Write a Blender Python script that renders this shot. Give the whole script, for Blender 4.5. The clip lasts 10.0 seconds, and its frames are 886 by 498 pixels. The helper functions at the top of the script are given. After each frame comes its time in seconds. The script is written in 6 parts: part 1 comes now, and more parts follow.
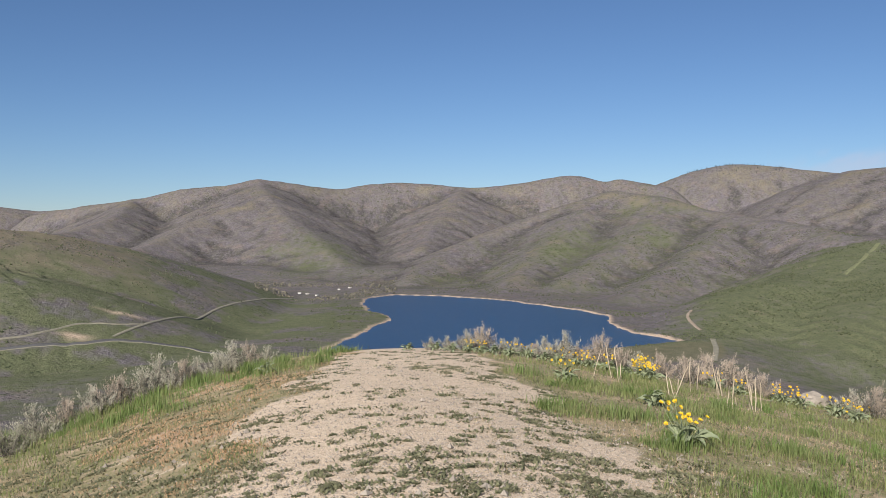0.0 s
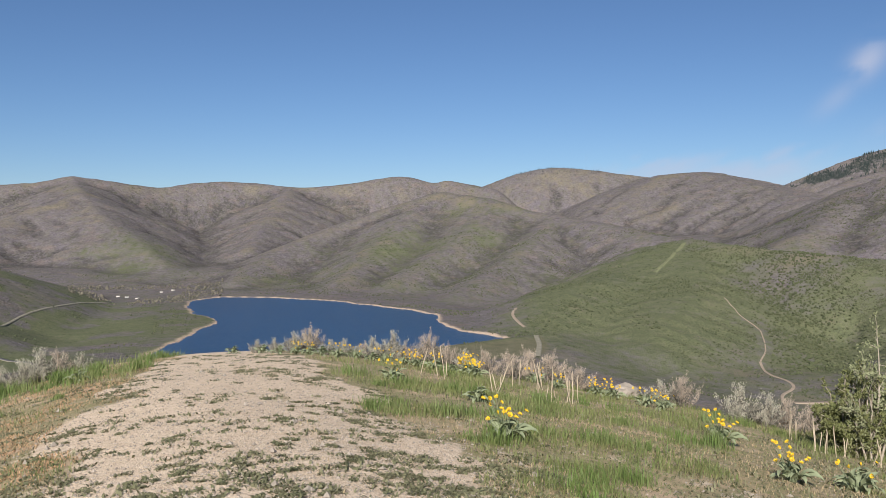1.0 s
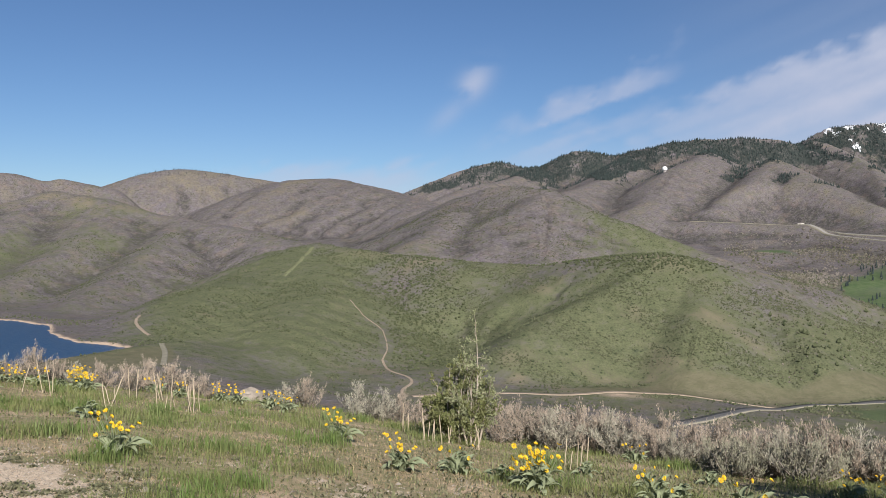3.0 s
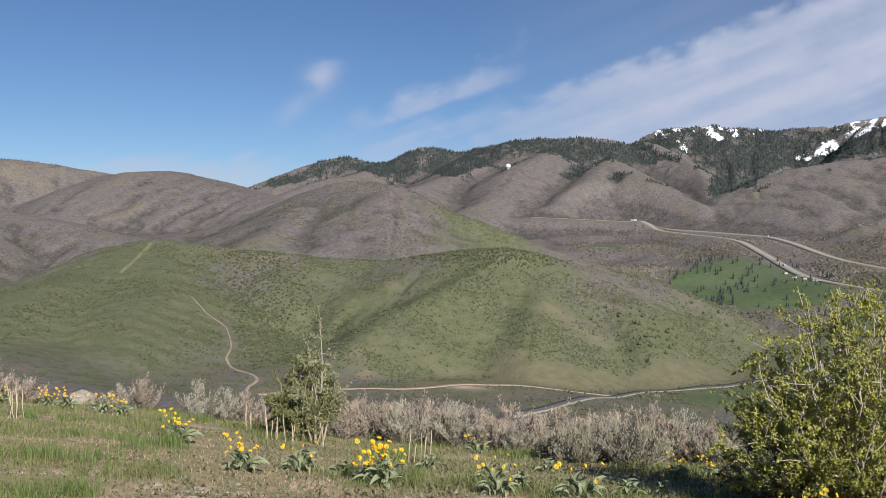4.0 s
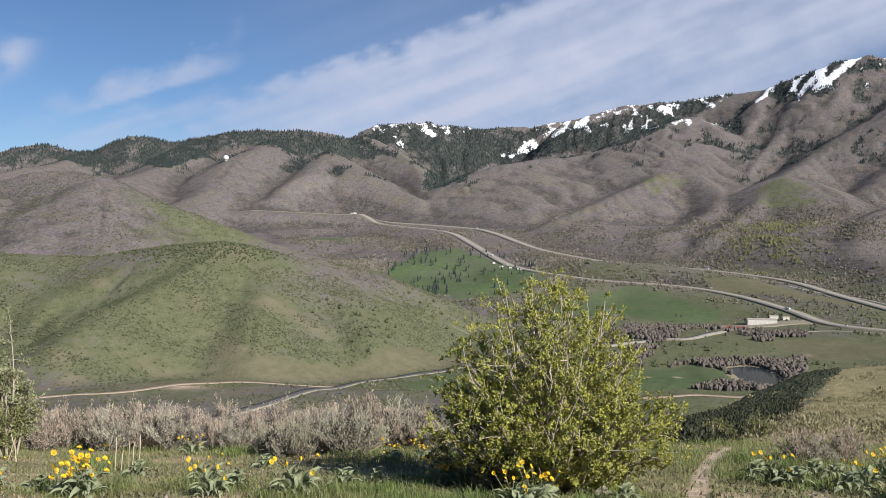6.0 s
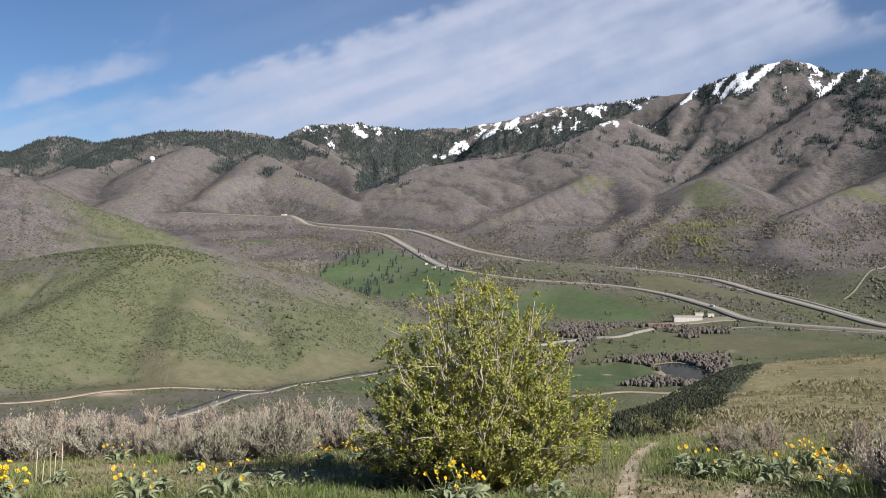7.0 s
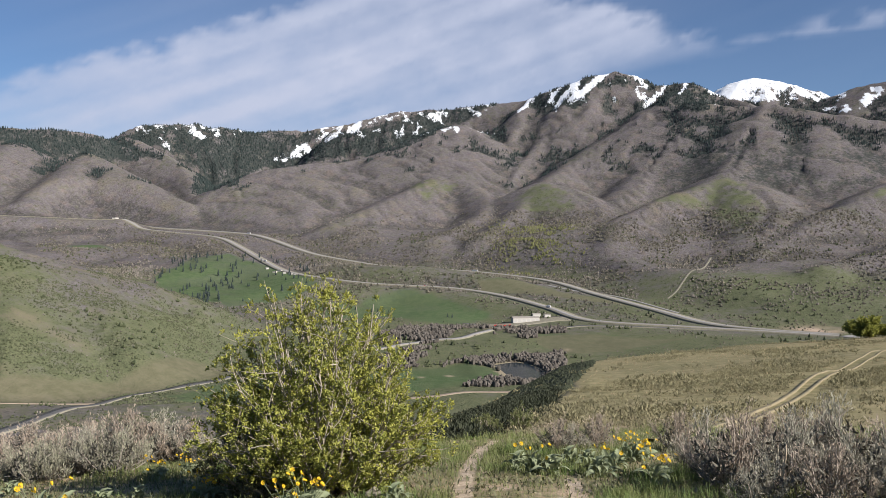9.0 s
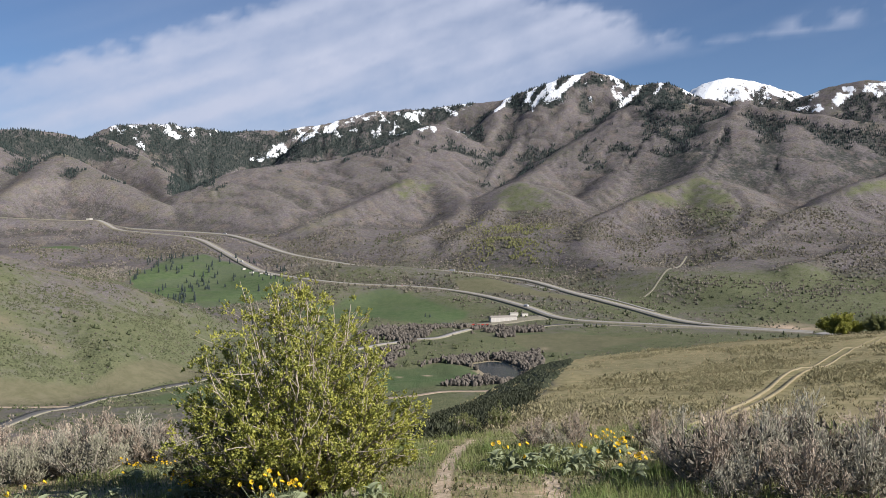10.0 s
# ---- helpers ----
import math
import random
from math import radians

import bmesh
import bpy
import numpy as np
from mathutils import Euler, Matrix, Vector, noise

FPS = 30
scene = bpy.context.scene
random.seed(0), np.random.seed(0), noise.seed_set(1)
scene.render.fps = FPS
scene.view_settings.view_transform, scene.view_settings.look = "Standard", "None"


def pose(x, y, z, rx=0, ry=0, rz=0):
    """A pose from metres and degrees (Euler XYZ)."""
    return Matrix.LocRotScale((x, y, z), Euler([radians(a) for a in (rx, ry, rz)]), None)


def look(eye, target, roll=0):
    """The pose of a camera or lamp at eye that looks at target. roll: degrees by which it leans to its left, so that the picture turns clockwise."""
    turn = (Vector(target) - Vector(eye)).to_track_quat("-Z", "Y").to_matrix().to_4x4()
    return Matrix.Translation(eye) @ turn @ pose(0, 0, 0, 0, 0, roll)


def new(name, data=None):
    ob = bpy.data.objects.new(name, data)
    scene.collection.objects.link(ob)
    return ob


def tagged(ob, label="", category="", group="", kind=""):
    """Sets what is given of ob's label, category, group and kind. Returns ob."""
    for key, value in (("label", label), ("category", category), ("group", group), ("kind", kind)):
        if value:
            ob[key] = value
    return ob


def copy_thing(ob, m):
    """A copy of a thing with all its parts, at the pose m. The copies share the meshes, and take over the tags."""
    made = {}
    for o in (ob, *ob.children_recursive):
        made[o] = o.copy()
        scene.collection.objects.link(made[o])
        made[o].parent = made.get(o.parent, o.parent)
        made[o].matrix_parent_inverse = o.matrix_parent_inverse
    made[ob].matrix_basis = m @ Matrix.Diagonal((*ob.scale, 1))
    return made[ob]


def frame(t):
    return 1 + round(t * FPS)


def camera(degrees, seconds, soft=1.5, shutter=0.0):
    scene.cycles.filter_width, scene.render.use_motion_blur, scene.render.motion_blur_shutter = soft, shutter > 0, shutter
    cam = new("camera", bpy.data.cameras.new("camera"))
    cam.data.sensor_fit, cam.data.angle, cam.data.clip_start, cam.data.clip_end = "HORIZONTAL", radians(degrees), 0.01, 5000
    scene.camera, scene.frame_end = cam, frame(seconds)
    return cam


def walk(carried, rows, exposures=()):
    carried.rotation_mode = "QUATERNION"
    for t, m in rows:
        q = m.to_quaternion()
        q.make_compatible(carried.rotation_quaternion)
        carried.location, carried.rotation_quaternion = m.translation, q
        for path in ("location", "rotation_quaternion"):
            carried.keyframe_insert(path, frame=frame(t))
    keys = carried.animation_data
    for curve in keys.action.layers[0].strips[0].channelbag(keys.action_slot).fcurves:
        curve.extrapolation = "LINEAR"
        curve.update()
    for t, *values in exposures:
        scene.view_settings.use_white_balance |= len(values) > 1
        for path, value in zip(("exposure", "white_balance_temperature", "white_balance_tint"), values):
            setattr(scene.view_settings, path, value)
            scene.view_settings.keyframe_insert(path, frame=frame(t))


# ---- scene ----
# Overlook above a reservoir: bearings are degrees clockwise from the dirt track, heights in metres above the overlook.
cam = camera(53.0, 10.0, soft=0.65)

# seconds, bearing, pitch, roll; the phone is held ahead of a turning body
EYE = 1.6
REACH = 0.27
TURN = [
    (0, -0.00, -1.24, -0.27),
    (0.5, 4.33, -1.27, -0.44),
    (1, 10.92, -1.26, -0.21),
    (1.5, 17.07, -1.14, 0.15),
    (2, 24.03, -0.98, 0.31),
    (2.5, 29.51, -0.97, 0.37),
    (3, 34.47, -0.98, 0.26),
    (4.5, 49.87, -1.30, 0.54),
    (5, 55.66, -1.31, 0.56),
    (5.5, 59.37, -1.50, 0.42),
    (6, 62.15, -1.58, 0.20),
    (7.5, 68.51, -1.41, -0.16),
    (8, 71.27, -1.31, -0.10),
    (8.5, 75.62, -1.30, -0.06),
    (9, 76.62, -1.29, -0.16),
    (9.5, 77.22, -1.29, -0.25),
    (10, 78.07, -1.32, -0.37),
]
walk(cam, [(t, Matrix.Translation((REACH * math.sin(radians(b)), REACH * math.cos(radians(b)), EYE))
            @ pose(0, 0, 0, 0, 0, -b) @ pose(0, 0, 0, 90 + p, 0, 0) @ pose(0, 0, 0, 0, 0, r))
           for t, b, p, r in TURN],
     exposures=[(0, 0.50, 6100, 12), (2.5, 0.48, 6100, 12), (4.5, 0.44, 6100, 12), (5.0, 0.42, 6100, 12), (5.5, 0.54, 6100, 12), (7.5, 0.58, 6100, 12), (10, 0.57, 6100, 12)])

# ---- light ----
SUN_BEARING, SUN_HEIGHT = 200.0, 31.0
world = bpy.data.worlds.new("sky")
scene.world = world
world.use_nodes = True
wn = world.node_tree.nodes
sky = wn.new("ShaderNodeTexSky")
sky.sky_type = "NISHITA"
sky.sun_disc = False
sky.sun_elevation = radians(SUN_HEIGHT)
sky.sun_rotation = radians(SUN_BEARING)
sky.altitude = 1800
sky.air_density = 1.0
sky.dust_density = 0.3
sky.ozone_density = 5.0
wn["Background"].inputs["Strength"].default_value = 0.054
world.node_tree.links.new(sky.outputs[0], wn["Background"].inputs["Color"])
sun = new("sun", bpy.data.lights.new("sun", "SUN"))
sun.data.energy, sun.data.angle, sun.data.color = 5.5, radians(0.55), (1.0, 0.925, 0.82)
sun.matrix_world = look((0, 0, 0), (-math.sin(radians(SUN_BEARING)) * math.cos(radians(SUN_HEIGHT)),
                                    -math.cos(radians(SUN_BEARING)) * math.cos(radians(SUN_HEIGHT)),
                                    -math.sin(radians(SUN_HEIGHT))))

# ---- materials ----
def material(name, rough=0.8, metal=0.0):
    m = bpy.data.materials.new(name)
    m.use_nodes = True
    b = m.node_tree.nodes["Principled BSDF"]
    b.inputs["Roughness"].default_value = rough
    b.inputs["Metallic"].default_value = metal
    b.inputs["Specular IOR Level"].default_value = 0.25
    return m, m.node_tree, b


def node(tree, kind, **settings):
    n = tree.nodes.new(kind)
    for key, value in settings.items():
        n.inputs[key.replace("_", " ")].default_value = value
    return n


def noise_tex(tree, vector, scale, detail=4.0, rough=0.55):
    n = node(tree, "ShaderNodeTexNoise", Scale=scale, Detail=detail, Roughness=rough)
    tree.links.new(vector, n.inputs["Vector"])
    return n.outputs["Fac"]


def ramp(tree, value, low, high):
    n = node(tree, "ShaderNodeMapRange", From_Min=low, From_Max=high)
    n.interpolation_type = "SMOOTHSTEP"
    tree.links.new(value, n.inputs["Value"])
    return n.outputs["Result"]


def maths(tree, how, a, b):
    n = tree.nodes.new("ShaderNodeMath")
    n.operation = how
    for socket, v in zip(n.inputs, (a, b)):
        if isinstance(v, (int, float)):
            socket.default_value = v
        else:
            tree.links.new(v, socket)
    return n.outputs[0]


def mix(tree, fac, a, b):
    n = tree.nodes.new("ShaderNodeMix")
    n.data_type = "RGBA"
    for k, v in ((0, fac), (6, a), (7, b)):
        if isinstance(v, (int, float)):
            n.inputs[k].default_value = v
        elif isinstance(v, tuple):
            n.inputs[k].default_value = (*v, 1)
        else:
            tree.links.new(v, n.inputs[k])
    return n.outputs[2]


def bump(tree, bsdf, height, strength, distance):
    n = node(tree, "ShaderNodeBump", Strength=strength, Distance=distance)
    tree.links.new(height, n.inputs["Height"])
    tree.links.new(n.outputs[0], bsdf.inputs["Normal"])


def plain(name, colour, other, scale=20.0, rough=0.8, metal=0.0, relief=0.0, leaf=0.0):
    """Two close colours mixed by noise, with a little change from thing to thing."""
    m, tree, b = material(name, rough, metal)
    where = tree.nodes.new("ShaderNodeTexCoord").outputs["Object"]
    n = noise_tex(tree, where, scale)
    c = mix(tree, ramp(tree, n, 0.35, 0.65), colour, other)
    island = tree.nodes.new("ShaderNodeNewGeometry").outputs["Random Per Island"]
    c = mix(tree, maths(tree, "MULTIPLY", island, 0.45), c, tuple(v * 0.55 for v in other))
    tree.links.new(c, b.inputs["Base Color"])
    if relief:
        bump(tree, b, n, 0.6, relief)
    if leaf:
        t = tree.nodes.new("ShaderNodeBsdfTranslucent")
        tree.links.new(c, t.inputs["Color"])
        s = node(tree, "ShaderNodeMixShader", Fac=leaf)
        tree.links.new(b.outputs[0], s.inputs[1])
        tree.links.new(t.outputs[0], s.inputs[2])
        tree.links.new(s.outputs[0], tree.nodes["Material Output"].inputs["Surface"])
    return m


def land_material():
    m, tree, b = material("land", 0.95)
    b.inputs["Specular IOR Level"].default_value = 0.1
    where = tree.nodes.new("ShaderNodeTexCoord").outputs["Object"]

    def cover(name):
        n = tree.nodes.new("ShaderNodeAttribute")
        n.attribute_name = name
        return n.outputs["Fac"]
    wide, mid, fine = noise_tex(tree, where, 0.012, 6), noise_tex(tree, where, 0.07, 5, 0.65), noise_tex(tree, where, 0.35, 5, 0.7)
    grit, crumb = noise_tex(tree, where, 9.0, 6, 0.7), noise_tex(tree, where, 60.0, 4, 0.7)
    # dry hillside: straw, grey leafless brush
    straw = mix(tree, ramp(tree, fine, 0.3, 0.7), (0.215, 0.180, 0.120), (0.160, 0.140, 0.098))
    brush = mix(tree, ramp(tree, fine, 0.35, 0.68), (0.114, 0.099, 0.104), (0.192, 0.168, 0.172))
    brush = mix(tree, ramp(tree, mid, 0.42, 0.7), brush, (0.125, 0.112, 0.09))
    # brush tone darkened in the gullies: shade put into the colour
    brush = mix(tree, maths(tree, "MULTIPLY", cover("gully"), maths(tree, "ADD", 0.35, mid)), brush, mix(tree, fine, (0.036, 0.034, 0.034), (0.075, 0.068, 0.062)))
    # tint changes over tens of metres: rusty, olive and violet-grey stands
    brush = mix(tree, maths(tree, "MULTIPLY", ramp(tree, noise_tex(tree, where, 0.021, 5, 0.6), 0.5, 0.66), 0.55), brush, (0.188, 0.146, 0.122))
    brush = mix(tree, maths(tree, "MULTIPLY", ramp(tree, noise_tex(tree, where, 0.028, 5, 0.65), 0.54, 0.68), 0.5), brush, (0.112, 0.116, 0.068))
    brush = mix(tree, maths(tree, "MULTIPLY", ramp(tree, noise_tex(tree, where, 0.017, 5, 0.6), 0.52, 0.7), 0.5), brush, (0.128, 0.112, 0.136))
    # spring grass
    green = mix(tree, ramp(tree, mid, 0.3, 0.7), (0.146, 0.150, 0.080), (0.108, 0.120, 0.062))
    green = mix(tree, ramp(tree, fine, 0.42, 0.66), green, (0.084, 0.094, 0.052))
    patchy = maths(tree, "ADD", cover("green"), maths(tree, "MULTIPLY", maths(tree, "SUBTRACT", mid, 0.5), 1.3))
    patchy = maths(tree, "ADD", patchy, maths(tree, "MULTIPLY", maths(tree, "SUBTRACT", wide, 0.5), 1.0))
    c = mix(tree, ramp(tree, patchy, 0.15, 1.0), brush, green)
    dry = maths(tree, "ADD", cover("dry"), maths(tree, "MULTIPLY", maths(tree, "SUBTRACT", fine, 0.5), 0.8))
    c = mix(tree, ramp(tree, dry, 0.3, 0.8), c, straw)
    # grain of single bushes: each its own tint
    cells = node(tree, "ShaderNodeTexVoronoi", Scale=0.22)
    tree.links.new(where, cells.inputs["Vector"])
    tint = node(tree, "ShaderNodeSeparateColor")
    tree.links.new(cells.outputs["Color"], tint.inputs[0])
    grain = maths(tree, "MULTIPLY", maths(tree, "MULTIPLY", ramp(tree, patchy, 0.8, 0.2), cover("far")), 0.36)
    dome = ramp(tree, cells.outputs["Distance"], 0.75, 0.05)
    c = mix(tree, maths(tree, "MULTIPLY", ramp(tree, tint.outputs[0], 0.5, 0.75), grain), c, (0.06, 0.054, 0.052))
    c = mix(tree, maths(tree, "MULTIPLY", ramp(tree, tint.outputs[1], 0.6, 0.85), grain), c, (0.19, 0.175, 0.17))
    lots = node(tree, "ShaderNodeTexVoronoi", Scale=0.075)
    tree.links.new(where, lots.inputs["Vector"])
    lot = node(tree, "ShaderNodeSeparateColor")
    tree.links.new(lots.outputs["Color"], lot.inputs[0])
    c = mix(tree, maths(tree, "MULTIPLY", ramp(tree, lot.outputs[0], 0.45, 0.8), maths(tree, "MULTIPLY", grain, 0.55)), c, (0.085, 0.076, 0.072))
    c = mix(tree, maths(tree, "MULTIPLY", ramp(tree, lot.outputs[1], 0.5, 0.85), maths(tree, "MULTIPLY", grain, 0.5)), c, (0.165, 0.158, 0.115))
    # shrubs as separate dots
    v = node(tree, "ShaderNodeTexVoronoi", Scale=0.17)
    tree.links.new(where, v.inputs["Vector"])
    dot = maths(tree, "MULTIPLY", ramp(tree, v.outputs["Distance"], 0.42, 0.22), ramp(tree, mid, 0.5, 0.6))
    dot = maths(tree, "MULTIPLY", dot, cover("shrubs"))
    c = mix(tree, dot, c, (0.045, 0.055, 0.028))
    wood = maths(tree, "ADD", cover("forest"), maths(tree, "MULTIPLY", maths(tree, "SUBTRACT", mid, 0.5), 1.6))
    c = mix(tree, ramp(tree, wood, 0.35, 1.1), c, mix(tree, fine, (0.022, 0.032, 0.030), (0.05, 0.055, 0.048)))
    c = mix(tree, cover("shelf"), c, mix(tree, ramp(tree, noise_tex(tree, where, 0.9, 5, 0.7), 0.35, 0.65), (0.20, 0.182, 0.088), (0.325, 0.275, 0.150)))
    c = mix(tree, cover("turf"), c, mix(tree, ramp(tree, mid, 0.4, 0.6), (0.072, 0.108, 0.046), (0.098, 0.130, 0.060)))
    c = mix(tree, cover("hay"), c, mix(tree, ramp(tree, mid, 0.35, 0.65), (0.158, 0.144, 0.090), (0.125, 0.118, 0.070)))
    snow = maths(tree, "ADD", cover("snow"), maths(tree, "MULTIPLY", maths(tree, "SUBTRACT", mid, 0.5), 1.2))
    snow = maths(tree, "ADD", snow, maths(tree, "MULTIPLY", maths(tree, "SUBTRACT", fine, 0.5), 1.2))
    c = mix(tree, ramp(tree, snow, 0.48, 0.6), c, (0.86, 0.88, 0.9))
    c = mix(tree, cover("bank"), c, mix(tree, fine, (0.52, 0.38, 0.27), (0.42, 0.34, 0.26)))
    # bare earth of the tracks: pale grit with pebbles
    sand = mix(tree, ramp(tree, grit, 0.3, 0.7), (0.56, 0.435, 0.305), (0.69, 0.56, 0.415))
    sand = mix(tree, ramp(tree, crumb, 0.55, 0.66), sand, (0.26, 0.205, 0.145))
    sand = mix(tree, ramp(tree, crumb, 0.40, 0.28), sand, (0.76, 0.68, 0.56))
    pit = noise_tex(tree, where, 24.0, 5, 0.75)
    sand = mix(tree, ramp(tree, pit, 0.52, 0.66), sand, (0.44, 0.335, 0.235))
    # soil under the near grass
    near = mix(tree, ramp(tree, grit, 0.35, 0.65), (0.36, 0.285, 0.175), (0.215, 0.205, 0.10))
    near = mix(tree, ramp(tree, noise_tex(tree, where, 1.1, 4), 0.5, 0.68), near, (0.50, 0.375, 0.255))
    c = mix(tree, cover("near"), c, near)
    bare = maths(tree, "ADD", cover("dirt"), maths(tree, "MULTIPLY", maths(tree, "SUBTRACT", grit, 0.5), 0.7))
    bare = ramp(tree, bare, 0.4, 0.62)
    c = mix(tree, bare, c, sand)
    tree.links.new(c, b.inputs["Base Color"])
    far_h = maths(tree, "MULTIPLY", maths(tree, "ADD", fine, mid), cover("far"))
    near_h = maths(tree, "MULTIPLY", maths(tree, "ADD", maths(tree, "ADD", grit, pit), maths(tree, "MULTIPLY", crumb, 0.5)), 0.016)
    far_h = maths(tree, "ADD", maths(tree, "MULTIPLY", far_h, 2.0), maths(tree, "MULTIPLY", dome, maths(tree, "MULTIPLY", grain, 2.6)))
    tall = maths(tree, "ADD", far_h, near_h)
    bump(tree, b, tall, 0.9, 1.0)
    return m


LANDM = land_material()


def water_material():
    m, tree, b = material("lake_water", 0.3)
    where = tree.nodes.new("ShaderNodeTexCoord").outputs["Object"]
    n = noise_tex(tree, where, 0.25, 5)
    b.inputs["Specular IOR Level"].default_value = 0.5
    tree.links.new(mix(tree, noise_tex(tree, where, 0.006, 4), (0.010, 0.040, 0.095), (0.013, 0.052, 0.115)), b.inputs["Base Color"])
    bump(tree, b, n, 0.9, 1.5)
    return m


WATERM = water_material()
PONDM = plain("pond_water", (0.03, 0.042, 0.05), (0.045, 0.055, 0.06), 0.02, 0.12)

# ---- the lie of the land ----
def polar(b, d):
    return np.array((d * math.sin(radians(b)), d * math.cos(radians(b))))


PERM = np.random.RandomState(5).permutation(512)
LATTICE = np.random.RandomState(6).uniform(-1, 1, 512)


def lump(x, y, seed=0):
    """Smooth noise from -1 to 1 with cells of one unit."""
    x, y = np.asarray(x, float), np.asarray(y, float)
    ix, iy = np.floor(x).astype(int), np.floor(y).astype(int)
    fx, fy = x - ix, y - iy
    fx, fy = fx * fx * fx * (fx * (fx * 6 - 15) + 10), fy * fy * fy * (fy * (fy * 6 - 15) + 10)

    def at(i, j):
        return LATTICE[(PERM[(i + PERM[(j + seed * 37) & 511]) & 511])]
    a, b, c, d = at(ix, iy), at(ix + 1, iy), at(ix, iy + 1), at(ix + 1, iy + 1)
    return (a + (b - a) * fx) * (1 - fy) + (c + (d - c) * fx) * fy


def lumps(x, y, octaves=4, seed=0):
    total, size = 0.0, 1.0
    for k in range(octaves):
        total = total + lump(x * 2 ** k, y * 2 ** k, seed + k) * size
        size *= 0.5
    return total


def step(a, b, v):
    q = np.clip((v - a) / (b - a), 0, 1)
    return q * q * (3 - 2 * q)


def higher(a, b, k):
    h = np.clip(0.5 + 0.5 * (a - b) / k, 0, 1)
    return b + (a - b) * h + k * h * (1 - h)


# the sheet's net: bearings and distances
BEARINGS = np.concatenate([np.arange(-36, 110, 0.15), np.arange(110, 324, 2.0)])
RANGES = np.concatenate([np.linspace(0.002, 30, 110)[:-1], np.geomspace(30, 620, 75)[:-1], np.geomspace(620, 1000, 45)[:-1], np.geomspace(1000, 2500, 125)[:-1], np.linspace(2500, 4950, 150)])
NB = len(BEARINGS)
BB, RR = np.meshgrid(BEARINGS, RANGES)
GX, GY = RR * np.sin(np.radians(BB)), RR * np.cos(np.radians(BB))

# valley floors: bearing, distance, height
VALLEY = [(-32.2, 800, -132), (-26.6, 900, -137), (-24.8, 1000, -131), (-17.2, 1150, -136), (-18.8, 1350, -121), (-12.7, 1500, -140), (-8.9, 1850, -137), (-6.0, 2000, -131), (-6.0, 1420, -135), (-8.2, 1200, -144), (-2.0, 2400, -94), (-15.4, 2500, -92), (-23.5, 2600, -44), (15.5, 960, -137), (19.2, 930, -147), (32.3, 1000, -174), (28.3, 1050, -163), (26.5, 2600, -17), (41.0, 1010, -177), (51.0, 1030, -174), (54.2, 1090, -200), (63.7, 1250, -197), (70.9, 1010, -199), (77.7, 1010, -189), (82.4, 1750, -189), (56.3, 1900, -169), (63.6, 2250, -147), (56.3, 2600, -115), (54.1, 3400, 10), (62.1, 4000, 180), (67.2, 2550, -109), (72.5, 1900, -184), (51.3, 3500, 42), (39.0, 3600, 99), (91.2, 1800, -174), (99.5, 1650, -184), (82.3, 1250, -194), (85.9, 2300, -110), (92.9, 2350, -111), (101.0, 2050, -142), (104.6, 1800, -163), (64.4, 2950, -3), (75.0, 2700, -41)]

# gentle fans at the mountains' foot
FANS = [(71.1, 3100, 34), (67.8, 2950, -17), (78.7, 2950, 17), (75.7, 2700, -48), (80.8, 2850, 15), (78.3, 2600, -56), (85.9, 3020, 60), (86.3, 2820, 6), (88.4, 3250, 122), (87.0, 2980, 33), (88.0, 2700, 14), (87.3, 2500, -41), (96.8, 2850, 43), (95.9, 2620, -31), (98.6, 3350, 179), (97.8, 3150, 89), (97.9, 2600, -33), (95.9, 2400, -81), (102.6, 2350, -75), (99.8, 2200, -99), (52, 2900, -60), (57, 2950, -45), (61, 2750, -75), (48, 3000, -30), (55, 3200, 0)]

# shoreline of the reservoir: bearing, distance
SHORE = [(-4.9, 1721), (-3.1, 1804), (0.2, 1749), (3.8, 1649), (6.4, 1541), (8.9, 1439), (10.4, 1359), (10.6, 1247), (12.1, 1149), (14.7, 1072), (12.1, 1007), (6.0, 910), (1.3, 841), (-3.1, 851), (-6.7, 895), (-7.8, 973), (-6.3, 1069), (-5.3, 1124), (-4.5, 1200), (-3.5, 1296), (-3.5, 1355), (-4.7, 1444), (-5.1, 1590)]

WATER = -130.0
shore = np.array([polar(b, d) for b, d in SHORE])


def smooth_line(points, n=4):
    """A soft line through points."""
    p = np.array(points, float)
    p = np.concatenate([2 * p[:1] - p[1:2], p, 2 * p[-1:] - p[-2:-1]])
    out = []
    for i in range(1, len(p) - 2):
        for q in np.arange(n) / n:
            out.append(0.5 * (2 * p[i] + (p[i + 1] - p[i - 1]) * q + (2 * p[i - 1] - 5 * p[i] + 4 * p[i + 1] - p[i + 2]) * q * q
                              + (3 * p[i] - p[i - 1] - 3 * p[i + 1] + p[i + 2]) * q ** 3))
    out.append(p[-2])
    return np.array(out)


def to_line(px, py, line):
    """Distance to a line of x, y points, and the length along it."""
    best, along, run = np.full(px.shape, 1e9, np.float32), np.zeros(px.shape, np.float32), 0.0
    for (ax, ay), (bx, by) in zip(line[:-1], line[1:]):
        dx, dy = bx - ax, by - ay
        l2 = dx * dx + dy * dy + 1e-9
        q = np.clip(((px - ax) * dx + (py - ay) * dy) / l2, 0, 1)
        d = np.hypot(px - ax - q * dx, py - ay - q * dy)
        near = d < best
        best = np.where(near, d, best)
        along = np.where(near, run + q * math.sqrt(l2), along)
        run += math.sqrt(l2)
    return best, along


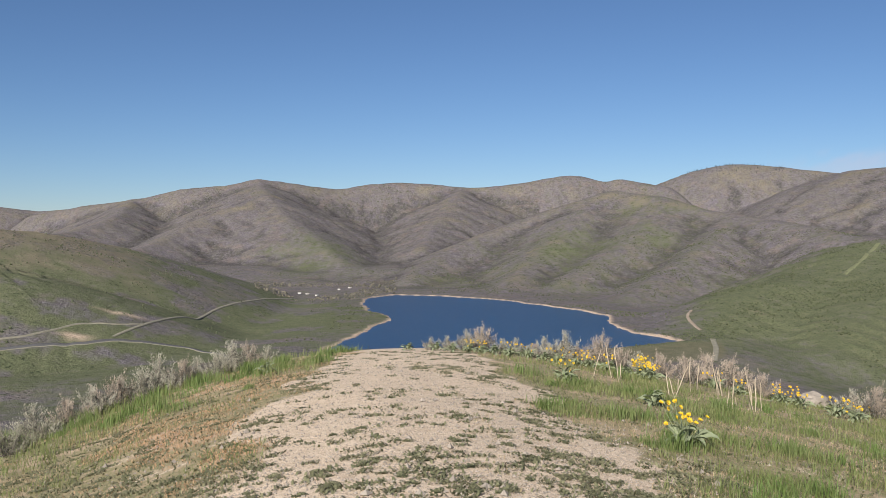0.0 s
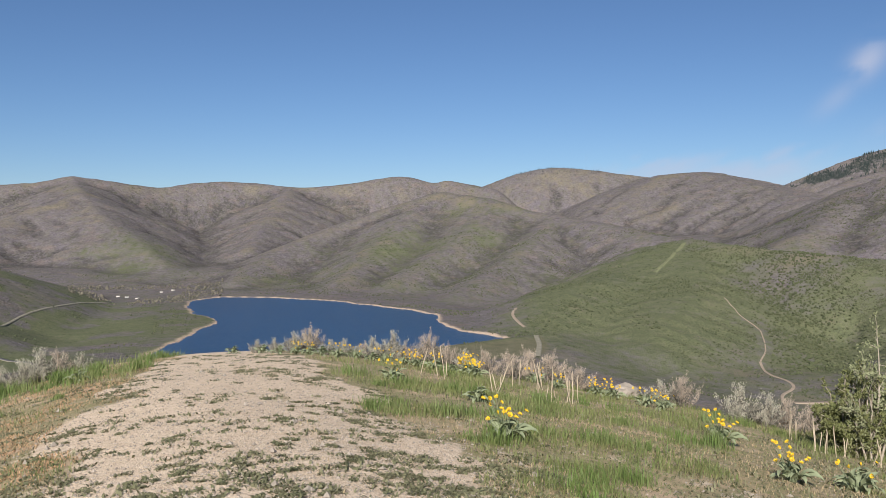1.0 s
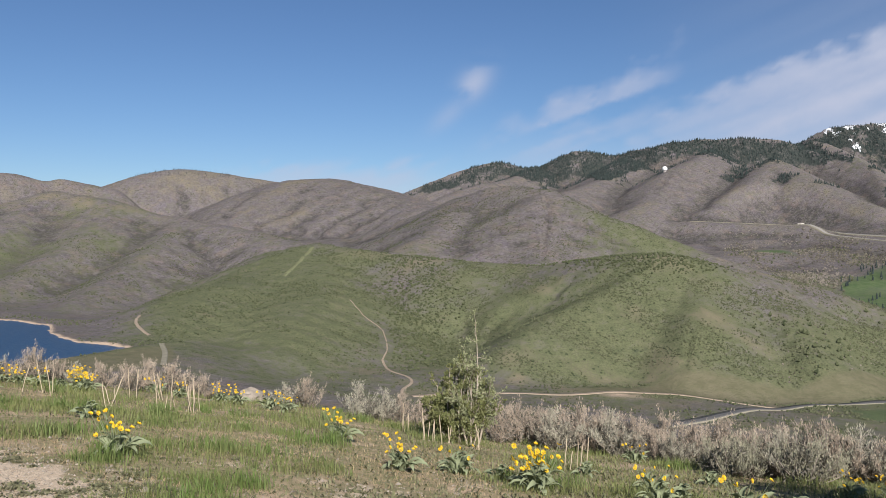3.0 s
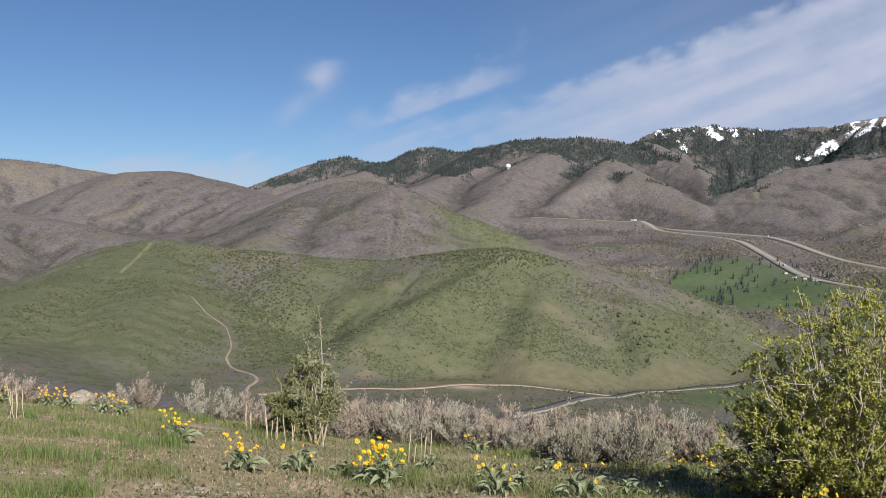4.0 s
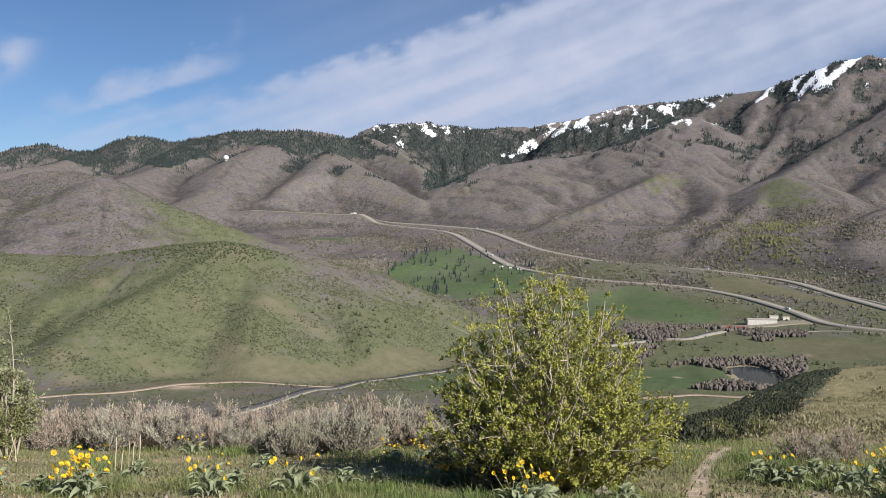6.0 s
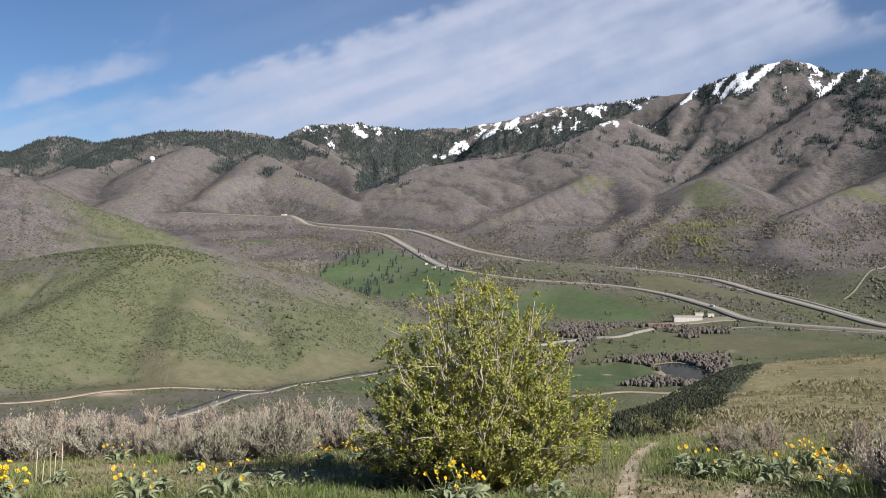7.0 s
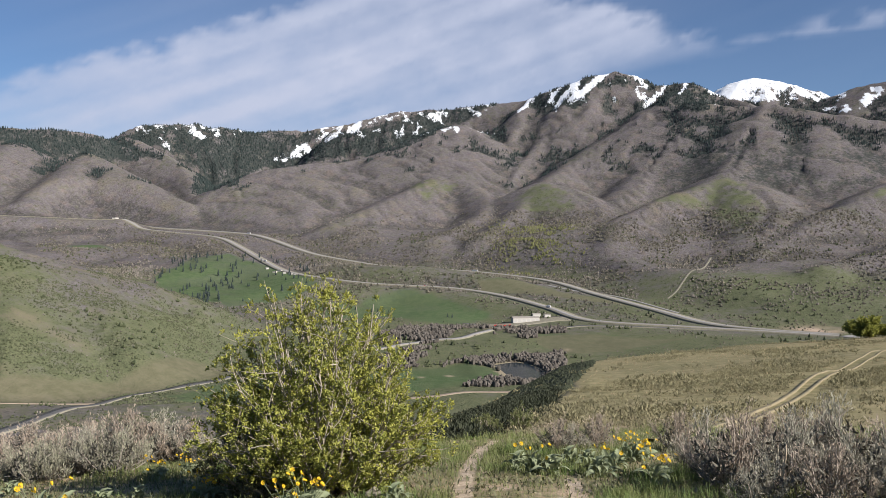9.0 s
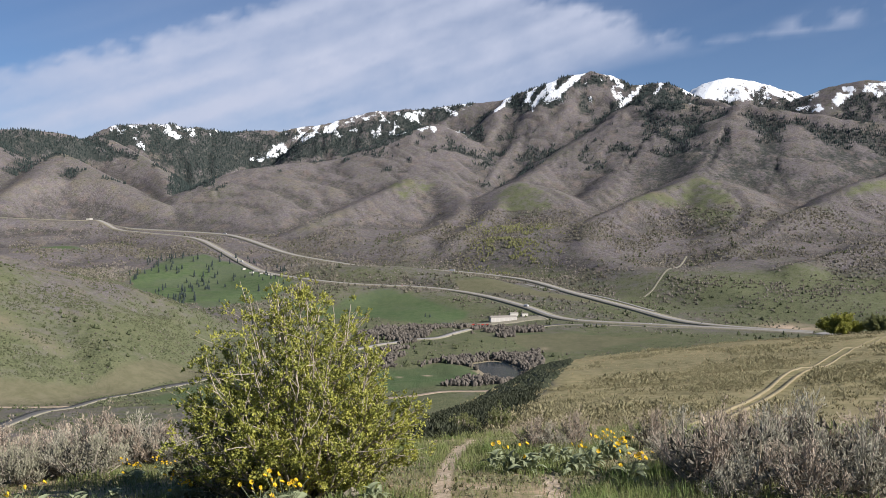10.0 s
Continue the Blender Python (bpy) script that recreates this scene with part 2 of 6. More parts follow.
def inside(px, py, ring):
    hit = np.zeros(px.shape, bool)
    for (ax, ay), (bx, by) in zip(ring, np.roll(ring, -1, 0)):
        hit ^= ((ay > py) != (by > py)) & (px < (bx - ax) * (py - ay) / (by - ay + 1e-9) + ax)
    return hit


# valley floor
top, weight = np.zeros_like(GX), np.zeros_like(GX)
for b, d, z in VALLEY + FANS:
    x, y = polar(b, d)
    w = 1.0 / ((GX - x) ** 2 + (GY - y) ** 2 + 120.0 ** 2) ** 1.7
    top += w * z
    weight += w
LAND = top / weight + 3.0 * lumps(GX / 130, GY / 130, 3, 3)
ring = np.concatenate([shore, shore[:1]])
SHORE_D = to_line(GX, GY, ring)[0] * np.where(inside(GX, GY, shore), -1, 1)
wobble = 5 * lumps(GX / 45, GY / 45, 3, 8)
SHORE_D = SHORE_D + wobble
LAND = np.where(SHORE_D < 220, (WATER + 1 + np.maximum(SHORE_D, 0) * 0.06) * (1 - step(0, 220, SHORE_D)) + LAND * step(0, 220, SHORE_D), LAND)


FOLDS = {"skyline_west": 0.05, "green_hill_west": 0.05, "green_spur_west": 0.05, "green_ridge": 0.5, "green_spur": 0.3, "knoll": 0.15, "foothill": 0.22, "main_mountain": 0.8, "snow_bowl": 0.7, "front_ridge": 0.3, "brown_hill": 0.25, "lake_spur": 0.4}


def ridge(name, slope, crown, *crest):
    """Raises a ridge with that side slope along a crest of bearing, distance and height."""
    global LAND
    p = smooth_line(crest, 4)
    x, y, z = p[:, 1] * np.sin(np.radians(p[:, 0])), p[:, 1] * np.cos(np.radians(p[:, 0])), p[:, 2]
    reach = (z.max() + 215) / slope + 120
    rows = np.nonzero((RANGES > p[:, 1].min() - reach) & (RANGES < p[:, 1].max() + reach))[0]
    turn = math.degrees(reach / max(p[:, 1].min() - reach * 0.5, 600))
    cols = np.nonzero((BEARINGS > p[:, 0].min() - turn) & (BEARINGS < p[:, 0].max() + turn))[0]
    part_of = np.ix_(rows, cols)
    px, py = GX[part_of].astype(np.float32), GY[part_of].astype(np.float32)
    best = np.full(px.shape, -1e9, np.float32)
    run = 0.0
    fold = crown > 5
    wx, wy = px + 45 * lumps(px / 260, py / 260, 3, 21), py + 45 * lumps(px / 260, py / 260, 3, 25)
    away = np.full(px.shape, 1e9, np.float32)
    along = np.zeros(px.shape, np.float32)
    high = np.zeros(px.shape, np.float32)
    for i in range(len(x) - 1):
        dx, dy = x[i + 1] - x[i], y[i + 1] - y[i]
        l2 = dx * dx + dy * dy + 1e-9
        q = np.clip(((px - x[i]) * dx + (py - y[i]) * dy) / l2, 0, 1)
        d = np.hypot(px - x[i] - q * dx, py - y[i] - q * dy)
        zc = z[i] + q * (z[i + 1] - z[i])
        better = zc - slope * d > high - slope * away
        away = np.where(better, d, away)
        high = np.where(better, zc, high)
        along = np.where(better, run + q * math.sqrt(l2), along)
        run += math.sqrt(l2)
    drop = np.sqrt((slope * away) ** 2 + crown ** 2) - crown
    if fold:
        # gullies that run down the sides
        ux, uy = x[-1] - x[0], y[-1] - y[0]
        across = (wx * ux + wy * uy) / math.hypot(ux, uy)
        down = (wx * uy - wy * ux) / math.hypot(ux, uy)
        bx, by = 16 * lumps(px / 70, py / 70, 2, 27), 16 * lumps(px / 70, py / 70, 2, 29)
        across, down = across + bx, down + by
        cut = (0.55 * (0.45 - 1.35 * np.abs(lump(across / 190, down / 800 + len(name), 11))) + 0.7 * (0.45 - 1.5 * np.abs(lump(across / 85, down / 330, 14)))
               + 0.5 * (0.45 - 1.5 * np.abs(lump(across / 40, down / 150, 15))) + 0.3 * (0.45 - 1.5 * np.abs(lump(across / 20, down / 70, 16))))
        drop = drop + np.maximum(cut, -0.65) * FOLDS.get(name, 0.34) * np.minimum(0.17 * away, 36) * step(-200, -130, high - drop)
    LAND[part_of] = higher(high - drop, LAND[part_of], 9.0 if fold else 3.0)


ridge("skyline_west", 0.8, 25, (-33.6, 4500, 96), (-29.9, 4500, 128), (-26.5, 4500, 115), (-24.4, 4500, 98), (-22.9, 4400, 104))
ridge("skyline_north", 0.95, 25, (-24.7, 3700, 66), (-21.9, 3600, 99), (-19.1, 3500, 122), (-16.1, 3400, 157), (-13.7, 3400, 173), (-11.6, 3400, 193), (-9.5, 3400, 178), (-6.7, 3450, 164), (-3.8, 3500, 186), (-0.9, 3500, 184), (2.1, 3500, 167), (5.3, 3500, 188), (8.2, 3500, 210), (10.3, 3500, 184), (11.4, 3500, 192), (14.1, 3500, 163))
ridge("round_mountain", 0.9, 60, (11.4, 4200, 159), (13.4, 4200, 202), (15.8, 4200, 263), (18.2, 4200, 289), (20.7, 4200, 271), (24.2, 4200, 234), (24.3, 4100, 226), (26.4, 4000, 176))
ridge("round_hill", 0.5, 60, (21.4, 3600, 121), (24.3, 3500, 195), (26.8, 3500, 215), (28.6, 3400, 194), (31.5, 3200, 139), (33.7, 3000, 91))
ridge("forest_mountain", 1, 30, (29.5, 4500, 108), (31.6, 4500, 193), (33.7, 4500, 265), (36.1, 4500, 331), (38.2, 4500, 366), (40.3, 4500, 333), (42.8, 4500, 414), (45.3, 4500, 395), (48.2, 4400, 434), (51.1, 4400, 455), (54.7, 4400, 445), (56.5, 4400, 404), (59.4, 4200, 285), (61.2, 4000, 197))
ridge("snow_bowl", 1, 30, (55.1, 4800, 440), (56.7, 4800, 477), (58.3, 4800, 536), (61.1, 4800, 546), (63.9, 4800, 524), (65.9, 4800, 518), (68.2, 4800, 534), (70.8, 4800, 573), (73.6, 4750, 618), (75.4, 4700, 589))
ridge("main_mountain", 1.05, 20, (70.0, 4500, 513), (72.2, 4500, 566), (74.7, 4500, 600), (77.3, 4500, 614), (80.5, 4450, 628), (82.3, 4400, 646), (84.5, 4350, 696), (86.3, 4350, 744), (88.8, 4350, 732), (89.8, 4300, 662), (91.9, 4300, 679), (93.6, 4200, 596), (96.2, 4000, 520))
ridge("snow_peak", 0.8, 20, (92.6, 4850, 648), (93.4, 4850, 683), (95.2, 4850, 772), (97.5, 4850, 749), (99.8, 4850, 666), (101.0, 4850, 625))
ridge("snow_ridge_east", 0.8, 20, (98.8, 4700, 589), (100.7, 4700, 646), (102.5, 4700, 685), (104.5, 4700, 691), (108.2, 4700, 680))
ridge("front_ridge", 1.05, 40, (92.2, 3950, 536), (96.2, 3850, 499), (99.4, 3750, 457), (102.5, 3700, 407), (104.5, 3700, 389), (109.6, 3700, 368))
ridge("spur", 0.5, 14, (77.5, 4150, 496), (74.3, 4000, 395), (71.4, 3900, 311), (68.6, 3800, 283), (65.4, 3700, 242), (63.0, 3620, 178), (60.7, 3550, 109), (59.0, 3450, 60))
ridge("spur", 0.54, 16, (77.5, 4150, 496), (77.1, 3950, 390), (76.7, 3750, 287), (75.8, 3500, 195), (73.6, 3300, 124), (71.1, 3100, 58), (67.8, 2950, -1))
ridge("spur", 0.42, 16, (71.4, 3900, 311), (69.3, 3650, 199), (66.8, 3450, 119), (63.7, 3250, 40))
ridge("spur", 0.42, 16, (68.6, 3800, 283), (65.8, 3580, 173), (62.7, 3400, 80))
ridge("spur", 0.58, 14, (76.7, 3750, 287), (78.3, 3500, 185), (79.6, 3250, 106), (78.7, 2950, 33), (75.7, 2700, -32))
ridge("spur", 0.78, 8, (86.1, 4350, 733), (84.5, 4150, 534), (82.9, 3950, 386), (81.6, 3750, 268), (80.8, 3500, 162))
ridge("spur", 0.78, 8, (82.3, 4380, 649), (81.6, 4200, 512), (80.9, 4000, 387), (80.4, 3850, 300))
ridge("spur", 0.85, 6, (84.1, 4380, 688), (83.2, 4250, 562), (82.3, 4100, 453), (81.3, 3980, 360))
ridge("spur", 0.58, 14, (92.2, 4250, 660), (89.8, 4000, 512), (87.3, 3800, 382), (85.0, 3600, 273), (83.2, 3350, 179), (82.2, 3150, 113), (80.8, 2850, 31), (78.3, 2600, -40))
ridge("knoll", 0.5, 35, (83.2, 3300, 172), (84.5, 3180, 141), (85.9, 3020, 84), (86.3, 2820, 22))
ridge("spur", 0.58, 22, (93.2, 3950, 502), (91.5, 3750, 389), (89.8, 3500, 247), (88.4, 3250, 146), (87.0, 2980, 49))
ridge("spur", 0.62, 22, (96.2, 3800, 485), (95.9, 3650, 390), (95.2, 3450, 277), (94.2, 3250, 189), (92.2, 3050, 133), (90.1, 2900, 89), (88.0, 2700, 30), (87.3, 2500, -25))
ridge("knoll", 0.5, 30, (94.2, 3250, 189), (95.7, 3050, 130), (96.8, 2850, 59), (95.9, 2620, -15))
ridge("spur", 0.58, 22, (99.4, 3750, 435), (99.2, 3550, 318), (98.6, 3350, 203), (97.8, 3150, 113))
ridge("spur", 0.58, 18, (101.9, 3750, 407), (101.4, 3600, 317), (100.7, 3450, 235))
ridge("spur", 0.56, 14, (106.9, 3500, 268), (104.9, 3300, 177), (103.0, 3100, 139), (101.0, 2900, 72), (99.3, 2750, 34), (97.9, 2600, -17), (95.9, 2400, -65))
ridge("spur", 0.5, 14, (106.9, 2700, 8), (104.3, 2500, -27), (102.6, 2350, -59), (99.8, 2200, -83))
ridge("bowl_wall", 0.75, 12, (57.1, 4500, 447), (59.0, 4300, 362), (60.2, 4100, 283), (60.9, 3850, 194), (60.8, 3650, 129))
ridge("foothill", 0.56, 20, (51.1, 4250, 389), (50.4, 4000, 333), (49.2, 3850, 283), (48.0, 3600, 173), (47.0, 3440, 116), (45.3, 3440, 72))
ridge("foothill", 0.56, 20, (54.9, 3950, 318), (56.4, 3750, 243), (57.8, 3550, 174), (59.8, 3440, 117))
ridge("foothill", 0.56, 16, (54.9, 3950, 313), (53.7, 3650, 213), (52.2, 3440, 128), (50.4, 3440, 88))
ridge("foothill", 0.56, 16, (56.4, 3750, 243), (55.9, 3480, 149), (55.1, 3440, 86))
ridge("foothill", 0.5, 20, (46.4, 4350, 377), (45.0, 4050, 268), (43.5, 3800, 207), (42.1, 3600, 168), (40.3, 3440, 126))
ridge("foothill", 0.5, 14, (40.3, 4450, 338), (38.9, 4200, 264), (36.8, 4000, 224), (34.8, 3800, 168))
ridge("green_hill_west", 0.42, 20, (-34.6, 1500, 42), (-29.9, 1500, 26), (-26.5, 1500, 9), (-23.5, 1550, -4), (-18.8, 1650, -39), (-13.7, 1800, -94), (-9.6, 1950, -142))
ridge("green_spur_west", 0.38, 20, (-32.0, 1250, -18), (-26.5, 1200, -46), (-22.9, 1180, -78), (-19.8, 1170, -114))
ridge("lake_spur", 0.46, 8, (-11.6, 3400, 191), (-11.1, 3050, 112), (-9.9, 2800, 42), (-8.1, 2600, -26), (-6.3, 2350, -91), (-4.9, 2200, -134))
ridge("lake_spur", 0.46, 8, (-11.3, 3050, 122), (-14.1, 2950, 63), (-16.4, 2800, 8), (-18.4, 2600, -39), (-21.0, 2400, -63))
ridge("lake_spur", 0.46, 8, (-19.1, 3500, 122), (-20.4, 3100, 47), (-22.9, 2900, 2), (-25.3, 2700, -13))
ridge("lake_spur", 0.46, 8, (1.3, 3500, 168), (0.6, 3200, 93), (-0.5, 2900, 14), (-1.4, 2600, -53))
ridge("lake_spur", 0.46, 8, (11.0, 2700, 115), (7.8, 2650, 71), (4.2, 2550, 15), (1.3, 2400, -34), (-0.5, 2250, -74), (-2.3, 2050, -113))
ridge("lake_hill", 0.6, 25, (11.0, 2700, 115), (13.8, 2600, 90), (16.8, 2500, 51), (21.4, 2300, 14), (24.5, 2150, -9), (26.5, 2050, -23), (26.5, 1950, -21))
ridge("lake_spur", 0.46, 8, (9.2, 2600, 73), (7.8, 2350, -5), (5.7, 2100, -70), (3.8, 1800, -123))
ridge("lake_spur", 0.46, 8, (13.8, 2600, 90), (13.1, 2350, 16), (11.0, 2150, -45), (8.2, 1920, -100), (6.4, 1750, -136))
ridge("lake_spur", 0.46, 8, (18.2, 2450, 38), (16.5, 2150, -32), (14.1, 1900, -86), (11.0, 1600, -133))
ridge("green_ridge", 0.6, 25, (24.3, 1850, -32), (26.5, 1800, -19), (29.0, 1720, -28), (33.7, 1620, -42), (38.8, 1560, -51), (40.9, 1530, -51), (44.3, 1480, -35), (47.4, 1450, -26), (49.3, 1450, -31), (52.5, 1480, -52), (55.9, 1560, -73), (59.5, 1600, -107), (63.0, 1620, -152), (65.5, 1600, -197))
ridge("green_spur", 0.44, 30, (25.7, 1780, -28), (22.8, 1550, -72), (20.0, 1420, -83), (17.2, 1250, -109), (15.3, 1120, -129))
ridge("green_spur", 0.44, 30, (26.5, 1770, -28), (26.1, 1480, -79), (24.7, 1280, -109), (23.2, 1120, -138))
ridge("middle_spur", 0.54, 7, (48.3, 1450, -28), (46.5, 1350, -59), (43.2, 1250, -94), (41.2, 1190, -110), (38.9, 1120, -137))
ridge("middle_spur", 0.54, 7, (50.5, 1450, -39), (50.5, 1300, -85), (50.1, 1190, -123), (49.8, 1110, -157))
ridge("middle_spur", 0.54, 7, (54.1, 1500, -59), (55.2, 1350, -104), (57.0, 1220, -147))
ridge("brown_hill", 0.62, 15, (27.0, 2500, -26), (29.5, 2450, 1), (32.7, 2400, 49), (36.1, 2350, 104), (38.2, 2300, 126), (41.0, 2200, 109), (43.9, 2100, 53), (46.8, 2050, 18), (50.4, 1980, -32), (55.2, 1900, -79))
ridge("brown_spur", 0.48, 12, (41.0, 2200, 109), (41.2, 2050, 44), (41.0, 1900, -19), (40.7, 1800, -52))
ridge("brown_spur", 0.48, 12, (36.1, 2350, 104), (35.1, 2150, 43), (33.1, 1980, -9))
ridge("dam", 0.4, 4, (17.8, 1087, -126), (16.9, 1071, -126), (14.7, 1029, -126), (12.1, 985, -126), (6.0, 891, -126), (1.3, 822, -126))

# ravines and knolls on the slopes
steep = step(-120, 60, LAND)
LAND += steep * (2.5 * lumps(GX / 210, GY / 210, 5, 31) - 3.0 * np.abs(lumps(GX / 130, GY / 130, 5, 37)))
LAND += step(300, 500, LAND) * 9 * lumps(GX / 90, GY / 90, 4, 41)
# the water's bed and its cut banks
LAND = np.where(SHORE_D < 0, WATER - 1 - np.minimum(15, -0.2 * SHORE_D), np.minimum(LAND, WATER + 0.2 + 0.9 * SHORE_D))

# the freeway's bed: bearing, distance, height
FREEWAY_NORTH = [(100.7, 1654, -181), (96.2, 1686, -179), (92.2, 1770, -173), (86.7, 2050, -152), (83.6, 2240, -132), (80.3, 2354, -120), (77.0, 2440, -112), (73.5, 2502, -107), (70.0, 2612, -87), (67.8, 2722, -67), (65.3, 2928, -25), (63.5, 3046, -10), (59.1, 3228, 8), (56.9, 3336, 19), (55.1, 3398, 25)]
FREEWAY_SOUTH = [(100.7, 1634, -182), (96.2, 1656, -181), (91.2, 1678, -179), (85.9, 1728, -176), (83.4, 1874, -166), (80.4, 2042, -153), (77.0, 2144, -142), (72.1, 2210, -135), (68.9, 2304, -125), (66.6, 2436, -113), (65.3, 2584, -92), (63.8, 2780, -55), (62.4, 2924, -25), (59.8, 3056, -9), (56.9, 3224, 8), (55.1, 3330, 18)]
CANYON_ROAD = [(50.0, 3300, 50), (52.6, 3280, 44), (55.5, 3250, 36), (56.6, 3240, 37)]


def bed(points, wide, bank):
    """Levels the land along a road and grades the banks on both sides."""
    global LAND
    p = smooth_line(points, 6)
    way = np.stack([p[:, 1] * np.sin(np.radians(p[:, 0])), p[:, 1] * np.cos(np.radians(p[:, 0]))], 1)
    rows = slice(np.searchsorted(RANGES, p[:, 1].min() - 300), np.searchsorted(RANGES, p[:, 1].max() + 300))
    gap, along = to_line(GX[rows], GY[rows], way)
    run = np.concatenate([[0], np.cumsum(np.hypot(*np.diff(way, axis=0).T))])
    z = np.interp(along, run, p[:, 2])
    LAND[rows] = z + (LAND[rows] - z) * step(wide, bank, gap)


bed(FREEWAY_NORTH, 45, 240)
bed(FREEWAY_SOUTH, 20, 150)
bed(CANYON_ROAD, 12, 120)

# a pond in the valley
POND = np.array([polar(b, d) for b, d in ((79.7, 1272), (81.5, 1300), (83.2, 1220), (82.6, 1120), (81.0, 1150))])
POND = smooth_line(np.concatenate([POND, POND[:1]]), 4)[:-1]
POND_D = to_line(GX, GY, np.concatenate([POND, POND[:1]]))[0] * np.where(inside(GX, GY, POND), -1, 1)
POND_Z = float(np.median(LAND[POND_D < 0]))
LAND = np.where(POND_D < 60, POND_Z + np.clip(POND_D * 0.12, -3, 9) * (1 - step(20, 60, POND_D)) + (LAND - POND_Z) * step(0, 60, POND_D), LAND)

# the overlook's own hill: slope by bearing, how far its shelf runs, and the fall of the line of sight to the shelf's rim
HILL_B = [-36, -24, -14, -8, -3, 2, 6, 12, 20, 28, 41, 55, 69, 84, 108, 140, 180, 240, 290, 324]
HILL_A = [0.10, 0.078, 0.024, 0.006, 0.002, 0.004, 0.013, 0.028, 0.050, 0.070, 0.106, 0.11, 0.114, 0.10, 0.07, 0.0, -0.02, -0.02, 0.05, 0.10]
RIM_B = [70, 74, 75.6, 77.1, 78.6, 80.4, 82.2, 84.1, 85.9, 89.4, 92.9, 96.2, 99.5, 102.6, 104.6, 110, 125]
RIM_R = [28, 34, 42, 52, 62, 76, 90, 105, 122, 150, 175, 192, 206, 218, 224, 230, 230]
RIM_E = [14.5, 13.6, 12.94, 12.26, 11.67, 10.86, 9.96, 9.06, 8.58, 8.05, 7.51, 7.06, 6.71, 6.28, 6.0, 5.6, 5.6]
turn = np.arange(-76, 365)
bend = np.exp(-(np.arange(-18, 19) / 4.0) ** 2)
soft_a = np.convolve(np.interp(turn, [b - 360 for b in HILL_B[-4:]] + HILL_B, HILL_A[-4:] + HILL_A), bend / bend.sum(), "same")
a_of = np.interp(BB, turn, soft_a)
fall = a_of + 0.0052 * np.minimum(RR, 25)
fall = fall + (0.55 - fall) * step(27, 60, RR)
hill = -np.cumsum((fall[1:] + fall[:-1]) * 0.5 * np.diff(RR, axis=0), axis=0)
hill = np.concatenate([np.zeros((1, NB)), hill])
rim_r, rim_e = np.interp(BB, RIM_B, RIM_R), np.interp(BB, RIM_B, RIM_E)
first = np.degrees(np.arctan((EYE + 25 * a_of + 625 * 0.0026) / 25))
q = np.clip((1 / 25 - 1 / np.maximum(RR, 25)) / (1 / 25 - 1 / rim_r), 0, 1)
arm = EYE - RR * np.tan(np.radians(first + (rim_e - first) * q)) - 0.6 * np.maximum(RR - rim_r, 0) * step(rim_r, rim_r * 1.15 + 8, RR)
hill = np.where((BB > 70) & (BB < 125) & (RR > 25), hill + (arm - hill) * step(70, 75, BB) * step(125, 112, BB), hill)
hill += 0.025 * lumps(GX / 1.6, GY / 1.6, 3, 51) * step(0.5, 4, RR) + 0.4 * lumps(GX / 22, GY / 22, 3, 55) * step(25, 60, RR)
LAND = higher(hill, LAND, 12.0)


def ground(x, y):
    """Height of the land at x, y."""
    x, y = np.asarray(x, float), np.asarray(y, float)
    r = np.clip(np.hypot(x, y), RANGES[0], RANGES[-1] - 1)
    b = np.degrees(np.arctan2(x, y))
    b = np.where(b < -36, b + 360, b)
    j = np.clip(np.searchsorted(RANGES, r) - 1, 0, len(RANGES) - 2)
    i = np.clip(np.searchsorted(BEARINGS, b) - 1, 0, NB - 1)
    i2 = (i + 1) % NB
    u = (r - RANGES[j]) / (RANGES[j + 1] - RANGES[j])
    v = (b - BEARINGS[i]) / np.where(i2 == 0, 324.0 - BEARINGS[i], BEARINGS[i2] - BEARINGS[i])
    return (LAND[j, i] * (1 - u) + LAND[j + 1, i] * u) * (1 - v) + (LAND[j, i2] * (1 - u) + LAND[j + 1, i2] * u) * v


def on_ground(b, d):
    x, y = polar(b, d)
    return Vector((x, y, float(ground(x, y))))



# ---- ground sheet ----
def sheet(name, verts, faces, mat, smooth=True):
    me = bpy.data.meshes.new(name)
    verts, faces = np.asarray(verts, np.float32), np.asarray(faces, np.int32)
    me.vertices.add(len(verts))
    me.vertices.foreach_set("co", verts.ravel())
    k = faces.shape[1]
    me.loops.add(faces.size)
    me.loops.foreach_set("vertex_index", faces.ravel())
    me.polygons.add(len(faces))
    me.polygons.foreach_set("loop_start", np.arange(0, faces.size, k, dtype=np.int32))
    me.polygons.foreach_set("loop_total", np.full(len(faces), k, np.int32))
    me.polygons.foreach_set("use_smooth", np.full(len(faces), smooth))
    me.update(calc_edges=True)
    me.validate()
    me.materials.append(mat)
    return me


jj, ii = np.meshgrid(np.arange(len(RANGES) - 1), np.arange(NB), indexing="ij")
i2 = (ii + 1) % NB
quads = np.stack([jj * NB + ii, (jj + 1) * NB + ii, (jj + 1) * NB + i2, jj * NB + i2], -1).reshape(-1, 4)
ground_mesh = sheet("ground", np.stack([GX, GY, LAND], -1).reshape(-1, 3), quads[:, ::-1], LANDM)
tagged(new("ground", ground_mesh), "rolling spring hillsides of green grass, grey brush and snowy peaks", "ground", kind="structure")


def blob(b, d, wide, deep):
    """1 at a bearing and distance, fading to 0."""
    return np.exp(-((BB - b) / wide) ** 2 - ((RR - d) / deep) ** 2)


